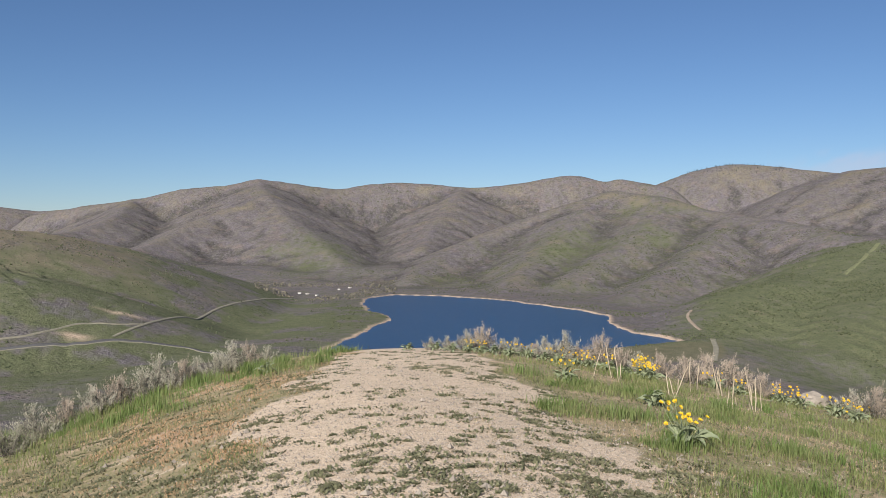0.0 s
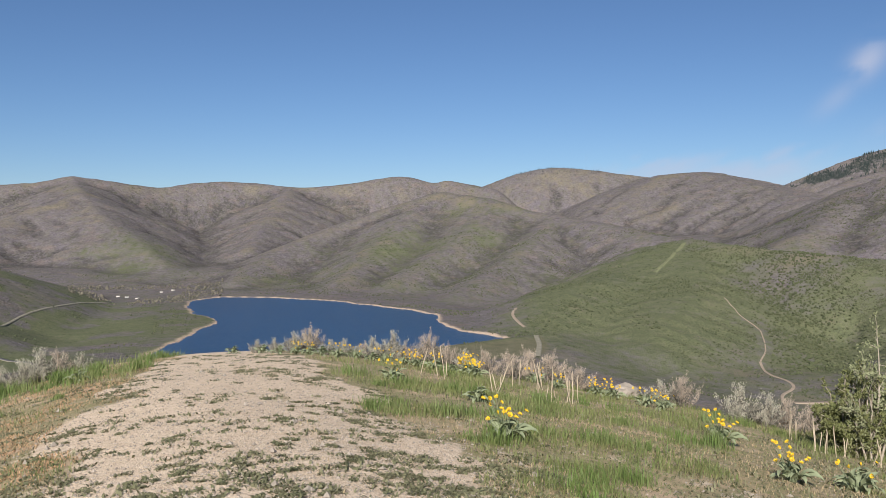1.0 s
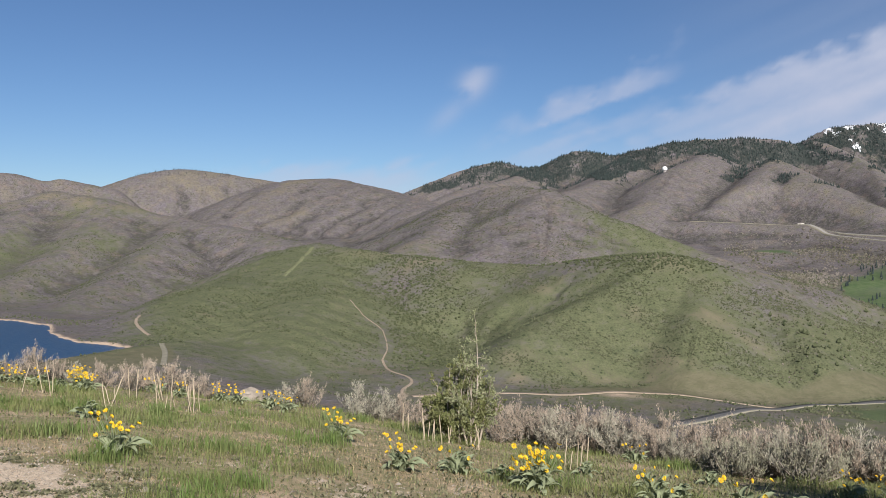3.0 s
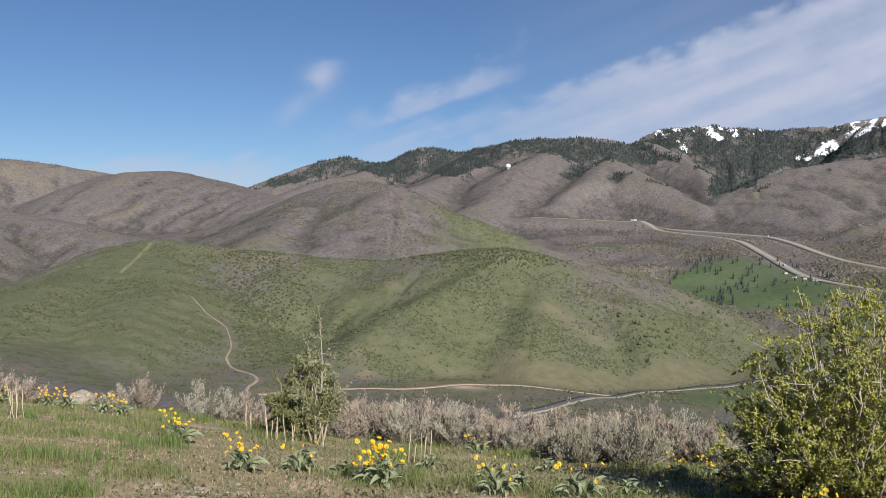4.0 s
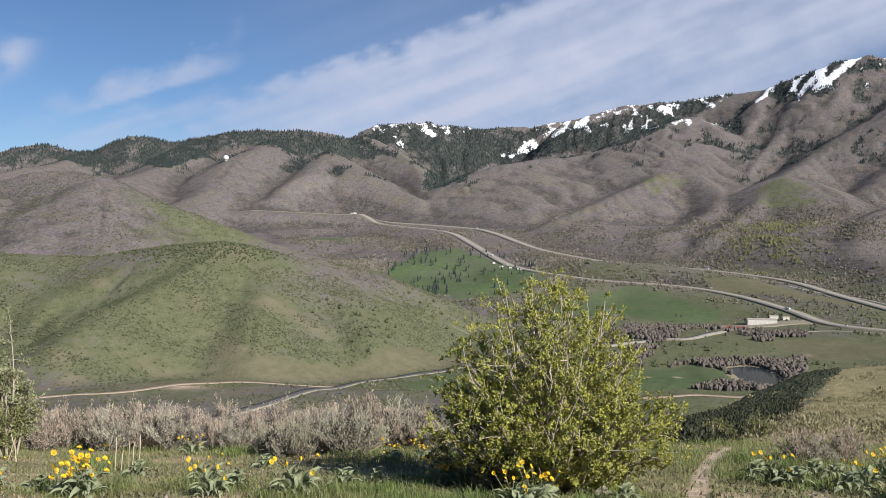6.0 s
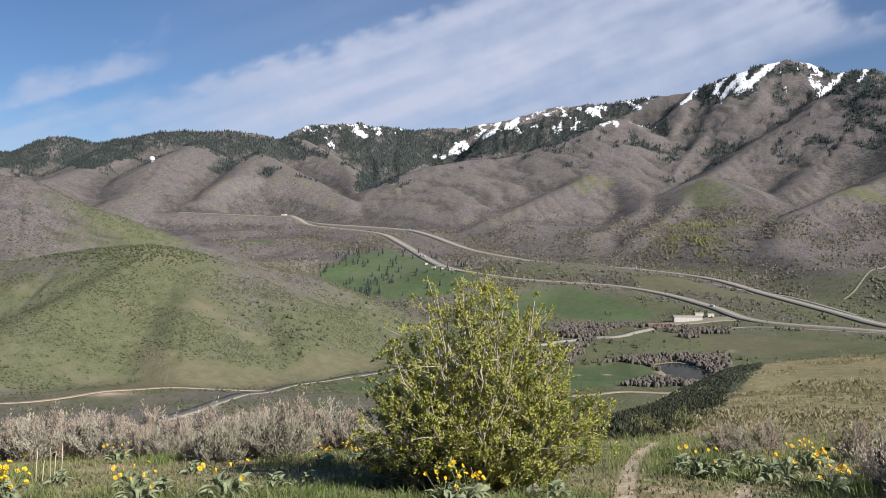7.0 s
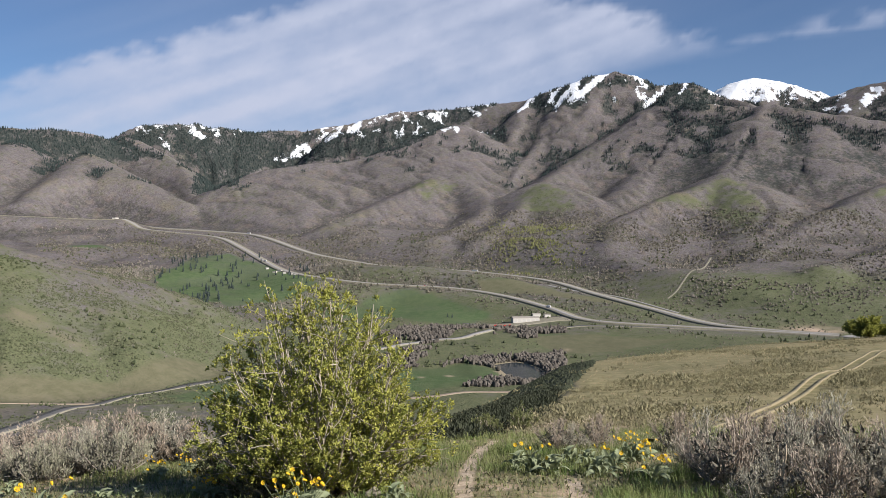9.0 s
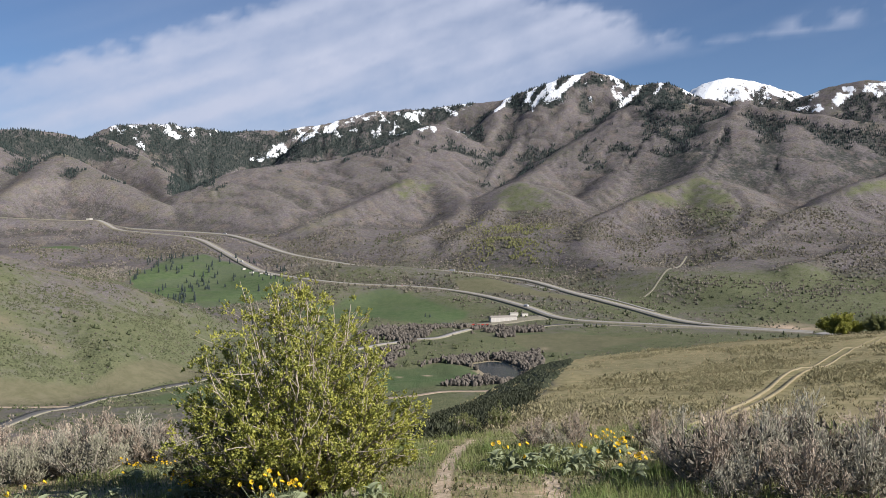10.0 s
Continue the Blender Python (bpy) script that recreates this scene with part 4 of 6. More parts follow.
def rod(points, radii, n=5):
    """A tapered round bar through points, in quads."""
    p = np.asarray(points, float)
    rings = []
    for i, c in enumerate(p):
        d = p[min(i + 1, len(p) - 1)] - p[max(i - 1, 0)]
        d = d / (np.linalg.norm(d) + 1e-9)
        u = np.cross(d, (0.3, 0.9, 0.2) if abs(d[2]) > 0.7 else (0, 0, 1))
        u /= np.linalg.norm(u) + 1e-9
        w = np.cross(d, u)
        a = np.arange(n) * 2 * np.pi / n
        rings.append(c + radii[i] * (np.cos(a)[:, None] * u + np.sin(a)[:, None] * w))
    f = [(i * n + k, i * n + (k + 1) % n, (i + 1) * n + (k + 1) % n, (i + 1) * n + k) for i in range(len(p) - 1) for k in range(n)]
    return np.concatenate(rings), f


def unit(v):
    return v / (np.linalg.norm(v, axis=-1, keepdims=True) + 1e-9)


def leaves(base, way, length, width, rng, fold=0.2):
    """Pointed oval leaves, folded along the rib: four corners each, as two triangles."""
    n = len(base)
    way = unit(way)
    across = unit(np.cross(way, unit(rng.normal(size=(n, 3)))))
    up = np.cross(across, way)
    length, width = np.broadcast_to(length, n)[:, None], np.broadcast_to(width, n)[:, None]
    a, tip = base, base + way * length
    mid = base + way * length * 0.45 + up * width * fold
    v = np.stack([a, mid + across * width * 0.5, tip, mid - across * width * 0.5], 1).reshape(-1, 3)
    k = np.arange(n)[:, None] * 4
    return v, np.concatenate([k + (0, 1, 2), k + (0, 2, 3)])


def blades(base, height, width, lean, rng):
    """Bent grass blades of three triangles."""
    n = len(base)
    a = rng.uniform(0, 2 * np.pi, n)
    out = np.stack([np.cos(a), np.sin(a), np.zeros(n)], 1)
    side = np.stack([-out[:, 1], out[:, 0], np.zeros(n)], 1) * (np.broadcast_to(width, n)[:, None] / 2)
    h, lean = np.broadcast_to(height, n)[:, None], np.broadcast_to(lean, n)[:, None]
    up = np.array((0, 0, 1.0))
    mid = base + up * h * 0.6 + out * h * lean * 0.35
    tip = base + up * h * (1 - 0.3 * lean) + out * h * lean
    v = np.stack([base - side, base + side, mid - side * 0.8, mid + side * 0.8, tip], 1).reshape(-1, 3)
    k = np.arange(n)[:, None] * 5
    return v, np.concatenate([k + (0, 1, 3), k + (0, 3, 2), k + (2, 3, 4)])


def leaf_clumps(p, size, count, length, rng):
    """Small bushes as loose domes of leaves."""
    n = len(p)
    q = unit(rng.normal(size=(n, count, 3))) * rng.uniform(0.3, 1.0, (n, count, 1)) ** 0.5
    q[..., 2] = np.abs(q[..., 2]) * 0.85
    c = (p[:, None] + q * size[:, None, None]).reshape(-1, 3)
    way = (q + (0, 0, 0.5) + rng.normal(0, 0.35, q.shape)).reshape(-1, 3)
    l = np.repeat(size, count) * length
    return leaves(c, way, l, l * 0.4, rng)


def stuff(name, vf, mat, label, category, smooth=False):
    return tagged(new(name, sheet(name, vf[0], vf[1], mat, smooth)), label, category, kind="stuff")


def spread(b, d):
    """x, y, z on the ground for arrays of bearings and distances."""
    x, y = d * np.sin(np.radians(b)), d * np.cos(np.radians(b))
    return np.stack([x, y, ground(x, y)], 1)


BARK = plain("grey_bark", (0.20, 0.17, 0.14), (0.33, 0.29, 0.24), 30, 0.9)
PALEBARK = plain("pale_twig", (0.46, 0.40, 0.32), (0.33, 0.28, 0.21), 25, 0.85)
# near-black leaf that holds the shade of the shelf's west face in its colour
SHADEOAK = plain("shaded_oak_leaf", (0.04, 0.046, 0.022), (0.028, 0.033, 0.017), 6, 0.7)
SPARSE = plain("pale_new_leaf", (0.33, 0.34, 0.19), (0.25, 0.27, 0.14), 6, 0.7, leaf=0.25)
SHRUBLEAF = plain("spring_leaf", (0.44, 0.425, 0.09), (0.22, 0.24, 0.052), 6, 0.5, leaf=0.22)
DARKLEAF = plain("dull_leaf", (0.17, 0.19, 0.065), (0.23, 0.235, 0.10), 6, 0.6, leaf=0.25)
# darker copy of dull_leaf: shade under the tall shrub is in the colour
SHADELEAF = plain("shaded_dull_leaf", (0.10, 0.105, 0.045), (0.15, 0.15, 0.07), 6, 0.6, leaf=0.15)
SAGELEAF = plain("sage_leaf", (0.52, 0.49, 0.38), (0.38, 0.36, 0.275), 5, 0.85, leaf=0.12)
SAGEPINK = plain("sage_twig_tips", (0.52, 0.43, 0.33), (0.37, 0.305, 0.235), 5, 0.85, leaf=0.1)
# darker leaf tone that paints shade into the heart of the sagebrush
SAGESHADE = plain("inner_sage_shade", (0.17, 0.155, 0.12), (0.12, 0.11, 0.085), 5, 0.9)
SAGEDARK = plain("olive_sage_leaf", (0.40, 0.385, 0.27), (0.28, 0.27, 0.19), 5, 0.85, leaf=0.1)
SAGETWIG = plain("sage_wood", (0.27, 0.23, 0.19), (0.36, 0.31, 0.26), 25, 0.9)
GRASS = plain("spring_grass", (0.17, 0.21, 0.065), (0.245, 0.26, 0.10), 1.5, 0.6, leaf=0.3)
SHELFSAGE = plain("shelf_sage", (0.17, 0.16, 0.085), (0.29, 0.255, 0.145), 3, 0.85)
LUSHGRASS = plain("new_grass", (0.14, 0.215, 0.05), (0.20, 0.25, 0.085), 1.5, 0.6, leaf=0.3)
STRAW = plain("dry_grass", (0.46, 0.36, 0.21), (0.37, 0.29, 0.17), 1.5, 0.8, leaf=0.2)
RUST = plain("rusty_grass", (0.52, 0.33, 0.185), (0.43, 0.30, 0.17), 1.5, 0.8, leaf=0.2)
WEED = plain("low_weed", (0.125, 0.13, 0.065), (0.19, 0.18, 0.10), 4, 0.8, leaf=0.1)
ROOTLEAF = plain("arrow_leaf", (0.32, 0.355, 0.21), (0.23, 0.265, 0.145), 8, 0.8, leaf=0.2)
PETAL = plain("yellow_petal", (0.93, 0.66, 0.03), (0.88, 0.55, 0.02), 15, 0.6, leaf=0.3)
DISC = plain("flower_disc", (0.72, 0.42, 0.02), (0.60, 0.33, 0.02), 40, 0.8)
STALK = plain("bleached_stalk", (0.55, 0.46, 0.33), (0.44, 0.36, 0.25), 12, 0.85)
STONE = plain("pale_stone", (0.36, 0.31, 0.25), (0.26, 0.225, 0.18), 9, 0.9, relief=0.01)
FIR = plain("fir_needles", (0.022, 0.036, 0.034), (0.038, 0.050, 0.045), 0.5, 0.8)
BRUSHWOOD = plain("leafless_brush", (0.145, 0.125, 0.105), (0.10, 0.088, 0.072), 0.08, 0.9)
OAKBRUSH = plain("dark_green_brush", (0.06, 0.072, 0.034), (0.085, 0.094, 0.045), 0.08, 0.9)
BUDDING = plain("budding_trees", (0.20, 0.178, 0.13), (0.075, 0.07, 0.052), 0.08, 0.9)
PALEBRUSH = plain("pale_leafless_brush", (0.245, 0.215, 0.18), (0.17, 0.15, 0.125), 0.08, 0.9)
ASPEN = plain("leafing_aspen", (0.19, 0.19, 0.075), (0.14, 0.14, 0.06), 0.08, 0.9)
HILLBRUSH = plain("olive_hill_brush", (0.115, 0.12, 0.066), (0.075, 0.084, 0.043), 0.08, 0.9)
CUTGRASS = plain("mown_line", (0.20, 0.205, 0.105), (0.16, 0.17, 0.085), 0.1, 0.9)
ASPHALT = plain("asphalt", (0.10, 0.098, 0.095), (0.13, 0.125, 0.12), 0.3, 0.9)
CONCRETE = plain("concrete_road", (0.34, 0.32, 0.30), (0.29, 0.275, 0.255), 0.1, 0.9)
GRAVELM = plain("gravel_verge", (0.29, 0.262, 0.20), (0.22, 0.205, 0.145), 0.15, 0.95)
RUTM = plain("worn_rut", (0.29, 0.24, 0.145), (0.23, 0.195, 0.115), 0.8, 0.95)
EARTH = plain("earth_road", (0.36, 0.29, 0.22), (0.29, 0.23, 0.165), 0.2, 0.95)
WHITEWALL = plain("white_cladding", (0.62, 0.58, 0.51), (0.56, 0.53, 0.47), 0.6, 0.6)
ROOFM = plain("tan_roof", (0.40, 0.36, 0.30), (0.34, 0.31, 0.26), 0.5, 0.6)
DOORM = plain("bay_door", (0.55, 0.52, 0.47), (0.5, 0.47, 0.43), 0.5, 0.5)
GLASSY = plain("dark_glass", (0.03, 0.035, 0.04), (0.05, 0.055, 0.06), 1.0, 0.2)
TYRE = plain("rubber", (0.025, 0.025, 0.025), (0.035, 0.035, 0.035), 3.0, 0.8)
WHITEPAINT = plain("white_paint", (0.8, 0.8, 0.79), (0.74, 0.74, 0.73), 1.0, 0.35)
REDPAINT = plain("red_paint", (0.5, 0.05, 0.035), (0.42, 0.045, 0.03), 1.0, 0.35)
GREYPAINT = plain("grey_paint", (0.22, 0.23, 0.25), (0.18, 0.19, 0.2), 1.0, 0.35)


# ---- roads ----
ROADS = []


def road(name, points, width, mat, label, category, lift=0.5, verge=0.0, verge_mat=None, steps=6):
    """A strip laid along bearings and distances, with a verge under it."""
    way = smooth_line([polar(*q[:2]) for q in points], steps)
    along = np.gradient(way, axis=0)
    side = unit(np.stack([-along[:, 1], along[:, 0]], 1))

    def strip(lo, hi, up, cols=5):
        v = []
        for q in np.linspace(lo, hi, cols):
            xy = way + side * q
            v.append(np.column_stack([xy, ground(xy[:, 0], xy[:, 1]) + up]))
        under = [c - (0, 0, 0.7 + lift) for c in (v[0], v[-1])]
        v = np.concatenate([under[0]] + v + [under[1]])
        n, k = len(way), cols + 2
        f = [(c * n + i, (c + 1) * n + i, (c + 1) * n + i + 1, c * n + i + 1) for c in range(k - 1) for i in range(n - 1)]
        return v, np.array(f)[:, ::-1]
    if verge:
        top = tagged(new(name, sheet(name, *strip(-width / 2 - verge, width / 2 + verge, lift - 0.25), verge_mat)), label, category, kind="structure")
        part("carriageway", sheet("carriageway", *strip(-width / 2, width / 2, lift), mat), top)
    else:
        top = tagged(new(name, sheet(name, *strip(-width / 2, width / 2, lift), mat)), label, category, kind="structure")
    ROADS.append(way)
    return way


north = road("road", FREEWAY_NORTH, 11, CONCRETE, "pale concrete freeway carriageway climbing the valley", "road", 2.6, 8, GRAVELM)
south = road("road", FREEWAY_SOUTH, 11, CONCRETE, "pale concrete freeway carriageway curving along the valley", "road", 2.8, 8, GRAVELM)
road("road", [(101.0, 1650), (103, 1620), (106, 1590), (109, 1570)], 30, CONCRETE, "pale concrete freeway passing behind the hill", "road", 1.0, 6, GRAVELM)
road("road", [(91.5, 1841), (88.0, 2039), (85.2, 2109), (83.4, 2175)], 7, CONCRETE, "narrow pale slip road beside the freeway", "road", 0.8)
road("road", [(78.0, 1690), (79.4, 1650), (83.0, 1610), (85.9, 1650), (91.2, 1655), (94.6, 1660)], 10, ASPHALT, "grey frontage road beside the depot", "road", 0.9, 3, GRAVELM)
road("road", [(90.8, 2017), (91.5, 2075), (92.4, 2219), (93.4, 2455)], 5, GRAVELM, "pale earth farm road up to a grove", "road", 0.8)
road("road", CANYON_ROAD, 12, GRAVELM, "pale road cut across the canyon foot", "road", 1.5)
road("road", [(66, 1240), (69.9, 1320), (72.8, 1391), (75.7, 1469), (77.9, 1480), (79.7, 1567)], 9, CONCRETE, "pale two-lane road through the groves", "road", 1.6, 3, GRAVELM)
road("road", [(46.0, 800), (48.5, 859), (51.3, 913), (54.2, 992), (56.4, 1066), (59.3, 1116), (62.2, 1182), (65.1, 1289), (68.0, 1408)], 9.5, ASPHALT,
     "dark two-lane asphalt road with pale verges", "road", 0.8, 3.0, GRAVELM)
road("road", [(32.5, 953), (36.2, 980), (41.8, 980), (46.1, 1026), (49.1, 1029), (52, 1029), (55.1, 1041)], 7, EARTH, "pale earth road along the foot of the hill", "road", 0.7)
road("road", [(31.9, 955), (31.9, 980), (32.5, 1022), (31.9, 1057), (31.1, 1084), (30.6, 1140)], 3.4, EARTH, "winding pale earth road on the green hill", "road", 0.5)
road("road", [(30.6, 1140), (30.9, 1202), (30.5, 1283), (29.5, 1316), (28.5, 1379)], 1.7, EARTH, "faint pale trail climbing the green hill", "trail", 0.5)
road("road", [(26.1, 1767), (25.0, 1611), (24.3, 1543)], 7, CUTGRASS, "grassed cut line over the green ridge", "trail", 0.4)
road("road", [(-13.3, 862), (-13.69, 897), (-13.9, 947), (-15.49, 1020), (-17.37, 1022), (-20.43, 1004), (-22.03, 990), (-24.16, 979), (-26.43, 965), (-30, 950)], 5, ASPHALT, "grey two-lane road below the overlook", "road", 0.5, 0.9, GRAVELM)
road("road", [(-20.43, 1012), (-18.81, 1064), (-16.75, 1153), (-14.62, 1321), (-10.83, 1588), (-9.6, 1714)], 3.2, GRAVELM, "straight pale road towards the village", "road", 0.7)
road("road", [(-26.6, 985), (-24.79, 999), (-22.2, 1038), (-20.23, 1050), (-18.6, 1072)], 2.5, GRAVELM, "narrow earth road on the west slope", "road", 0.7)
road("road", [(16.9, 1068), (17.1, 1011), (17.0, 933)], 6, GRAVELM, "white gravel road over the dam's abutment", "road", 0.8)
road("road", [(15.6, 1272), (15.4, 1223), (15.8, 1171), (16.2, 1143)], 4, EARTH, "curling pale track on the dark green spur", "trail", 0.6)
road("road", [(73, 1012), (76.3, 1023), (78.5, 1038), (80.6, 1038), (82.5, 1040)], 8, EARTH, "pale earth road below the golf course", "road", 0.7)

# old wheel ruts over the neighbouring shelf
RUTS = []
for ruts in ([(105.5, 190), (103.64, 115), (101.5, 75), (99.75, 56), (97.83, 37.5), (95.2, 28.6), (92.6, 23.9), (89.6, 16.2)], [(105.6, 184), (103.9, 110), (102.2, 75), (100.65, 56), (98.6, 37.5), (96.2, 28.8), (93.4, 24)]):
    RUTS.append(road("road", ruts, 0.14, RUTM, "pale worn wheel rut over the grassy shelf", "trail", 0.07, steps=30))


# ---- vehicles on the roads ----
def vehicle(place, turn, paint, label, long, wide, high, lorry=False):
    v = thing("truck" if lorry else "car", place, label, "truck" if lorry else "car", "vehicles on the freeway", turn)
    if lorry:
        part("trailer", sheet("trailer", *box(-wide / 2, wide / 2, -long / 2, long * 0.28, 0.9, high), paint, False), v)
        part("cab", sheet("cab", *box(-wide / 2, wide / 2, long * 0.31, long / 2, 0.6, high * 0.8), paint, False), v)
    else:
        part("body", sheet("body", *box(-wide / 2, wide / 2, -long / 2, long / 2, 0.35, high * 0.6), paint, False), v)
        part("cabin", sheet("cabin", *box(-wide * 0.42, wide * 0.42, -long * 0.3, long * 0.2, high * 0.6, high), GLASSY, False), v)
    for x in (-wide / 2, wide / 2):
        for y in (-long * 0.32, long * 0.36):
            part("wheel", sheet("wheel", *rod([(x - 0.12, y, 0.36), (x + 0.12, y, 0.36)], [0.36, 0.36], 10), TYRE), v)
    return v


for way, spots in ((north, (9, 20, 33, 41, 56, 64)), (south, (12, 17, 24, 38, 47, 60))):
    for k, i in enumerate(spots):
        p, q = way[i], way[i + 1]
        x, y = p
        turn = -math.degrees(math.atan2(q[0] - p[0], q[1] - p[1]))
        z = float(ground(x, y)) + (2.65 if way is north else 2.85)
        if k % 3 == 2:
            vehicle((x, y, z), turn, WHITEPAINT, "white freight truck on the freeway", 16.0, 2.6, 4.0, True)
        else:
            vehicle((x, y, z), turn, (WHITEPAINT, GREYPAINT, REDPAINT)[(k + i) % 3], ("white car on the freeway", "grey car on the freeway", "red car on the freeway")[(k + i) % 3], 4.8, 1.9, 1.6)


# ---- depot and other buildings ----
def flat_house(b, d, turn, w, l, h, label, bays=0, name="shed"):
    hgt = on_ground(b, d)
    hgt.z += 0.1
    t = thing(name, hgt, label, "building", "", turn)
    part("wall", sheet("wall", *box(-w / 2, w / 2, -l / 2, l / 2, -1.5, h), WHITEWALL, False), t)
    ridge_v = [(-w / 2 - 0.6, -l / 2 - 0.6, h + 0.004), (w / 2 + 0.6, -l / 2 - 0.6, h + 0.004), (w / 2 + 0.6, l / 2 + 0.6, h + 0.004), (-w / 2 - 0.6, l / 2 + 0.6, h + 0.004),
               (-w / 2 - 0.6, 0, h + l * 0.09), (w / 2 + 0.6, 0, h + l * 0.09)]
    part("roof", sheet("roof", *joined((ridge_v, [(0, 1, 5, 4), (2, 3, 4, 5), (3, 2, 1, 0)]), (ridge_v, [(1, 2, 5, 5), (3, 0, 4, 4)])), ROOFM, False), t)
    for k in range(bays):
        x = -w / 2 + (k + 0.5) * w / bays
        part("bay_door", sheet("bay_door", *box(x - w / bays * 0.36, x + w / bays * 0.36, -l / 2 - 0.12, -l / 2 + 0.05, 0, h * 0.72), DOORM, False), t)
    return t


road("pavement", [(79.5, 1692), (81.2, 1712), (83.2, 1738), (84.6, 1752)], 58, GRAVELM, "pale gravel yard round the depot", "yard", 0.3)
flat_house(81.9, 1740, -70, 52, 24, 8, "long pale maintenance building with a tan roof", 6, "depot")
flat_house(82.6, 1775, -70, 16, 12, 7, "small white shed behind the depot")
flat_house(83.3, 1770, -70, 12, 10, 5, "small white shed in the depot yard")
for k in range(4):
    p = on_ground(80.0 + 0.3 * k, 1668 + 4 * (k % 2))
    p.z += 0.1
    vehicle(p, 20 + 15 * k, REDPAINT, "red plough truck parked in the depot yard", 6.5, 2.4, 2.8, True)
for k, (b, d) in enumerate(((65.9, 2413), (66.5, 2404), (65.4, 2480), (66.9, 2380), (66.2, 2440), (67.2, 2372))):
    flat_house(b, d, 20 * k, 13, 8, 3.6, "low pale clubhouse building among trees", 0, "clubhouse")
flat_house(56.4, 3262, 10, 26, 12, 8, "small white building at the canyon mouth")
for k, (b, d) in enumerate(((-9.2, 1931), (-8.7, 1906), (-8.1, 1810), (-6.7, 1969), (-6.0, 2016))):
    flat_house(b, d, 35 * k, 6.5, 5, 2.4, "small pale house in the lakeside village", 0, "house")

# white radar dome on the foothill
p = on_ground(48.44, 3820)
dome = thing("radar_dome", p, "white round radar dome on a foothill", "radar dome")
bm = bmesh.new()
bmesh.ops.create_uvsphere(bm, u_segments=20, v_segments=12, radius=11)
for v in bm.verts:
    v.co.z = max(v.co.z, -7) + 13
me = bpy.data.meshes.new("shell")
bm.to_mesh(me)
bm.free()
me.materials.append(WHITEPAINT)
part("shell", me, dome)
part("base", sheet("base", *rod([(0, 0, -4), (0, 0, 6.5)], [7, 7], 16), CONCRETE), dome)


# ---- far shrubs and woods ----
def low_clumps(p, size, squash, rng, small=False):
    """Ragged rounded clumps, twenty small faces each, or eight."""
    g = (1 + 5 ** 0.5) / 2
    ico = unit(np.array([(-1, g, 0), (1, g, 0), (-1, -g, 0), (1, -g, 0), (0, -1, g), (0, 1, g), (0, -1, -g), (0, 1, -g), (g, 0, -1), (g, 0, 1), (-g, 0, -1), (-g, 0, 1)], float))
    f = np.array([(0, 11, 5), (0, 5, 1), (0, 1, 7), (0, 7, 10), (0, 10, 11), (1, 5, 9), (5, 11, 4), (11, 10, 2), (10, 7, 6), (7, 1, 8),
                  (3, 9, 4), (3, 4, 2), (3, 2, 6), (3, 6, 8), (3, 8, 9), (4, 9, 5), (2, 4, 11), (6, 2, 10), (8, 6, 7), (9, 8, 1)])
    if small:
        ico = np.array([(1, 0, -0.2), (0, 1, -0.2), (-1, 0, -0.2), (0, -1, -0.2), (0, 0, 1.0), (0, 0, -0.8)])
        f = np.array([(0, 1, 4), (1, 2, 4), (2, 3, 4), (3, 0, 4), (1, 0, 5), (2, 1, 5), (3, 2, 5), (0, 3, 5)])
    n, m = len(p), len(ico)
    a = rng.uniform(0, 6.28, (n, 1))
    ico = np.stack([ico[:, 0] * np.cos(a) - ico[:, 1] * np.sin(a), ico[:, 0] * np.sin(a) + ico[:, 1] * np.cos(a), np.tile(ico[:, 2], (n, 1))], -1)
    v = ico * rng.uniform(0.6, 1.35, (n, m, 1)) * np.asarray(size)[:, None, None]
    v[..., 2] *= squash
    v = v + p[:, None] + (0, 0, 1) * (np.asarray(size) * squash * 0.55)[:, None, None]
    return v.reshape(-1, 3), (f[None] + m * np.arange(n)[:, None, None]).reshape(-1, 3)


def firs(p, tall, rng, tiers=2, sides=6):
    """Ragged narrow cones in tiers."""
    n = len(p)
    a = np.arange(sides) * 2 * np.pi / sides
    vs, fs, k = [], [], 0
    for t in range(tiers):
        z0, z1, r = 0.08 + 0.8 * t / tiers, (0.62 + 0.42 * t / tiers) if tiers > 1 else 1.0, 0.19 * (1 - 0.75 * t / tiers)
        ring_r = r * rng.uniform(0.65, 1.25, (n, sides))
        ringv = np.stack([np.cos(a) * ring_r, np.sin(a) * ring_r, np.full((n, sides), z0) + rng.uniform(-0.03, 0.03, (n, sides))], -1)
        v = np.concatenate([ringv, np.tile((0, 0, min(z1, 1.0)), (n, 1, 1))], 1) * tall[:, None, None] + p[:, None]
        vs.append(v.reshape(-1, 3))
        f = np.array([(i, (i + 1) % sides, sides) for i in range(sides)])
        fs.append((f[None] + (sides + 1) * np.arange(n)[:, None, None]).reshape(-1, 3) + k)
        k += n * (sides + 1)
    return np.concatenate(vs), np.concatenate(fs)


def sampled(name):
    """Land cover at bearings and distances."""
    values = cover[name]

    def at(b, d):
        return values[np.clip(np.searchsorted(RANGES, d) - 1, 0, len(RANGES) - 1), np.clip(np.searchsorted(BEARINGS, b) - 1, 0, NB - 1)]
    return at


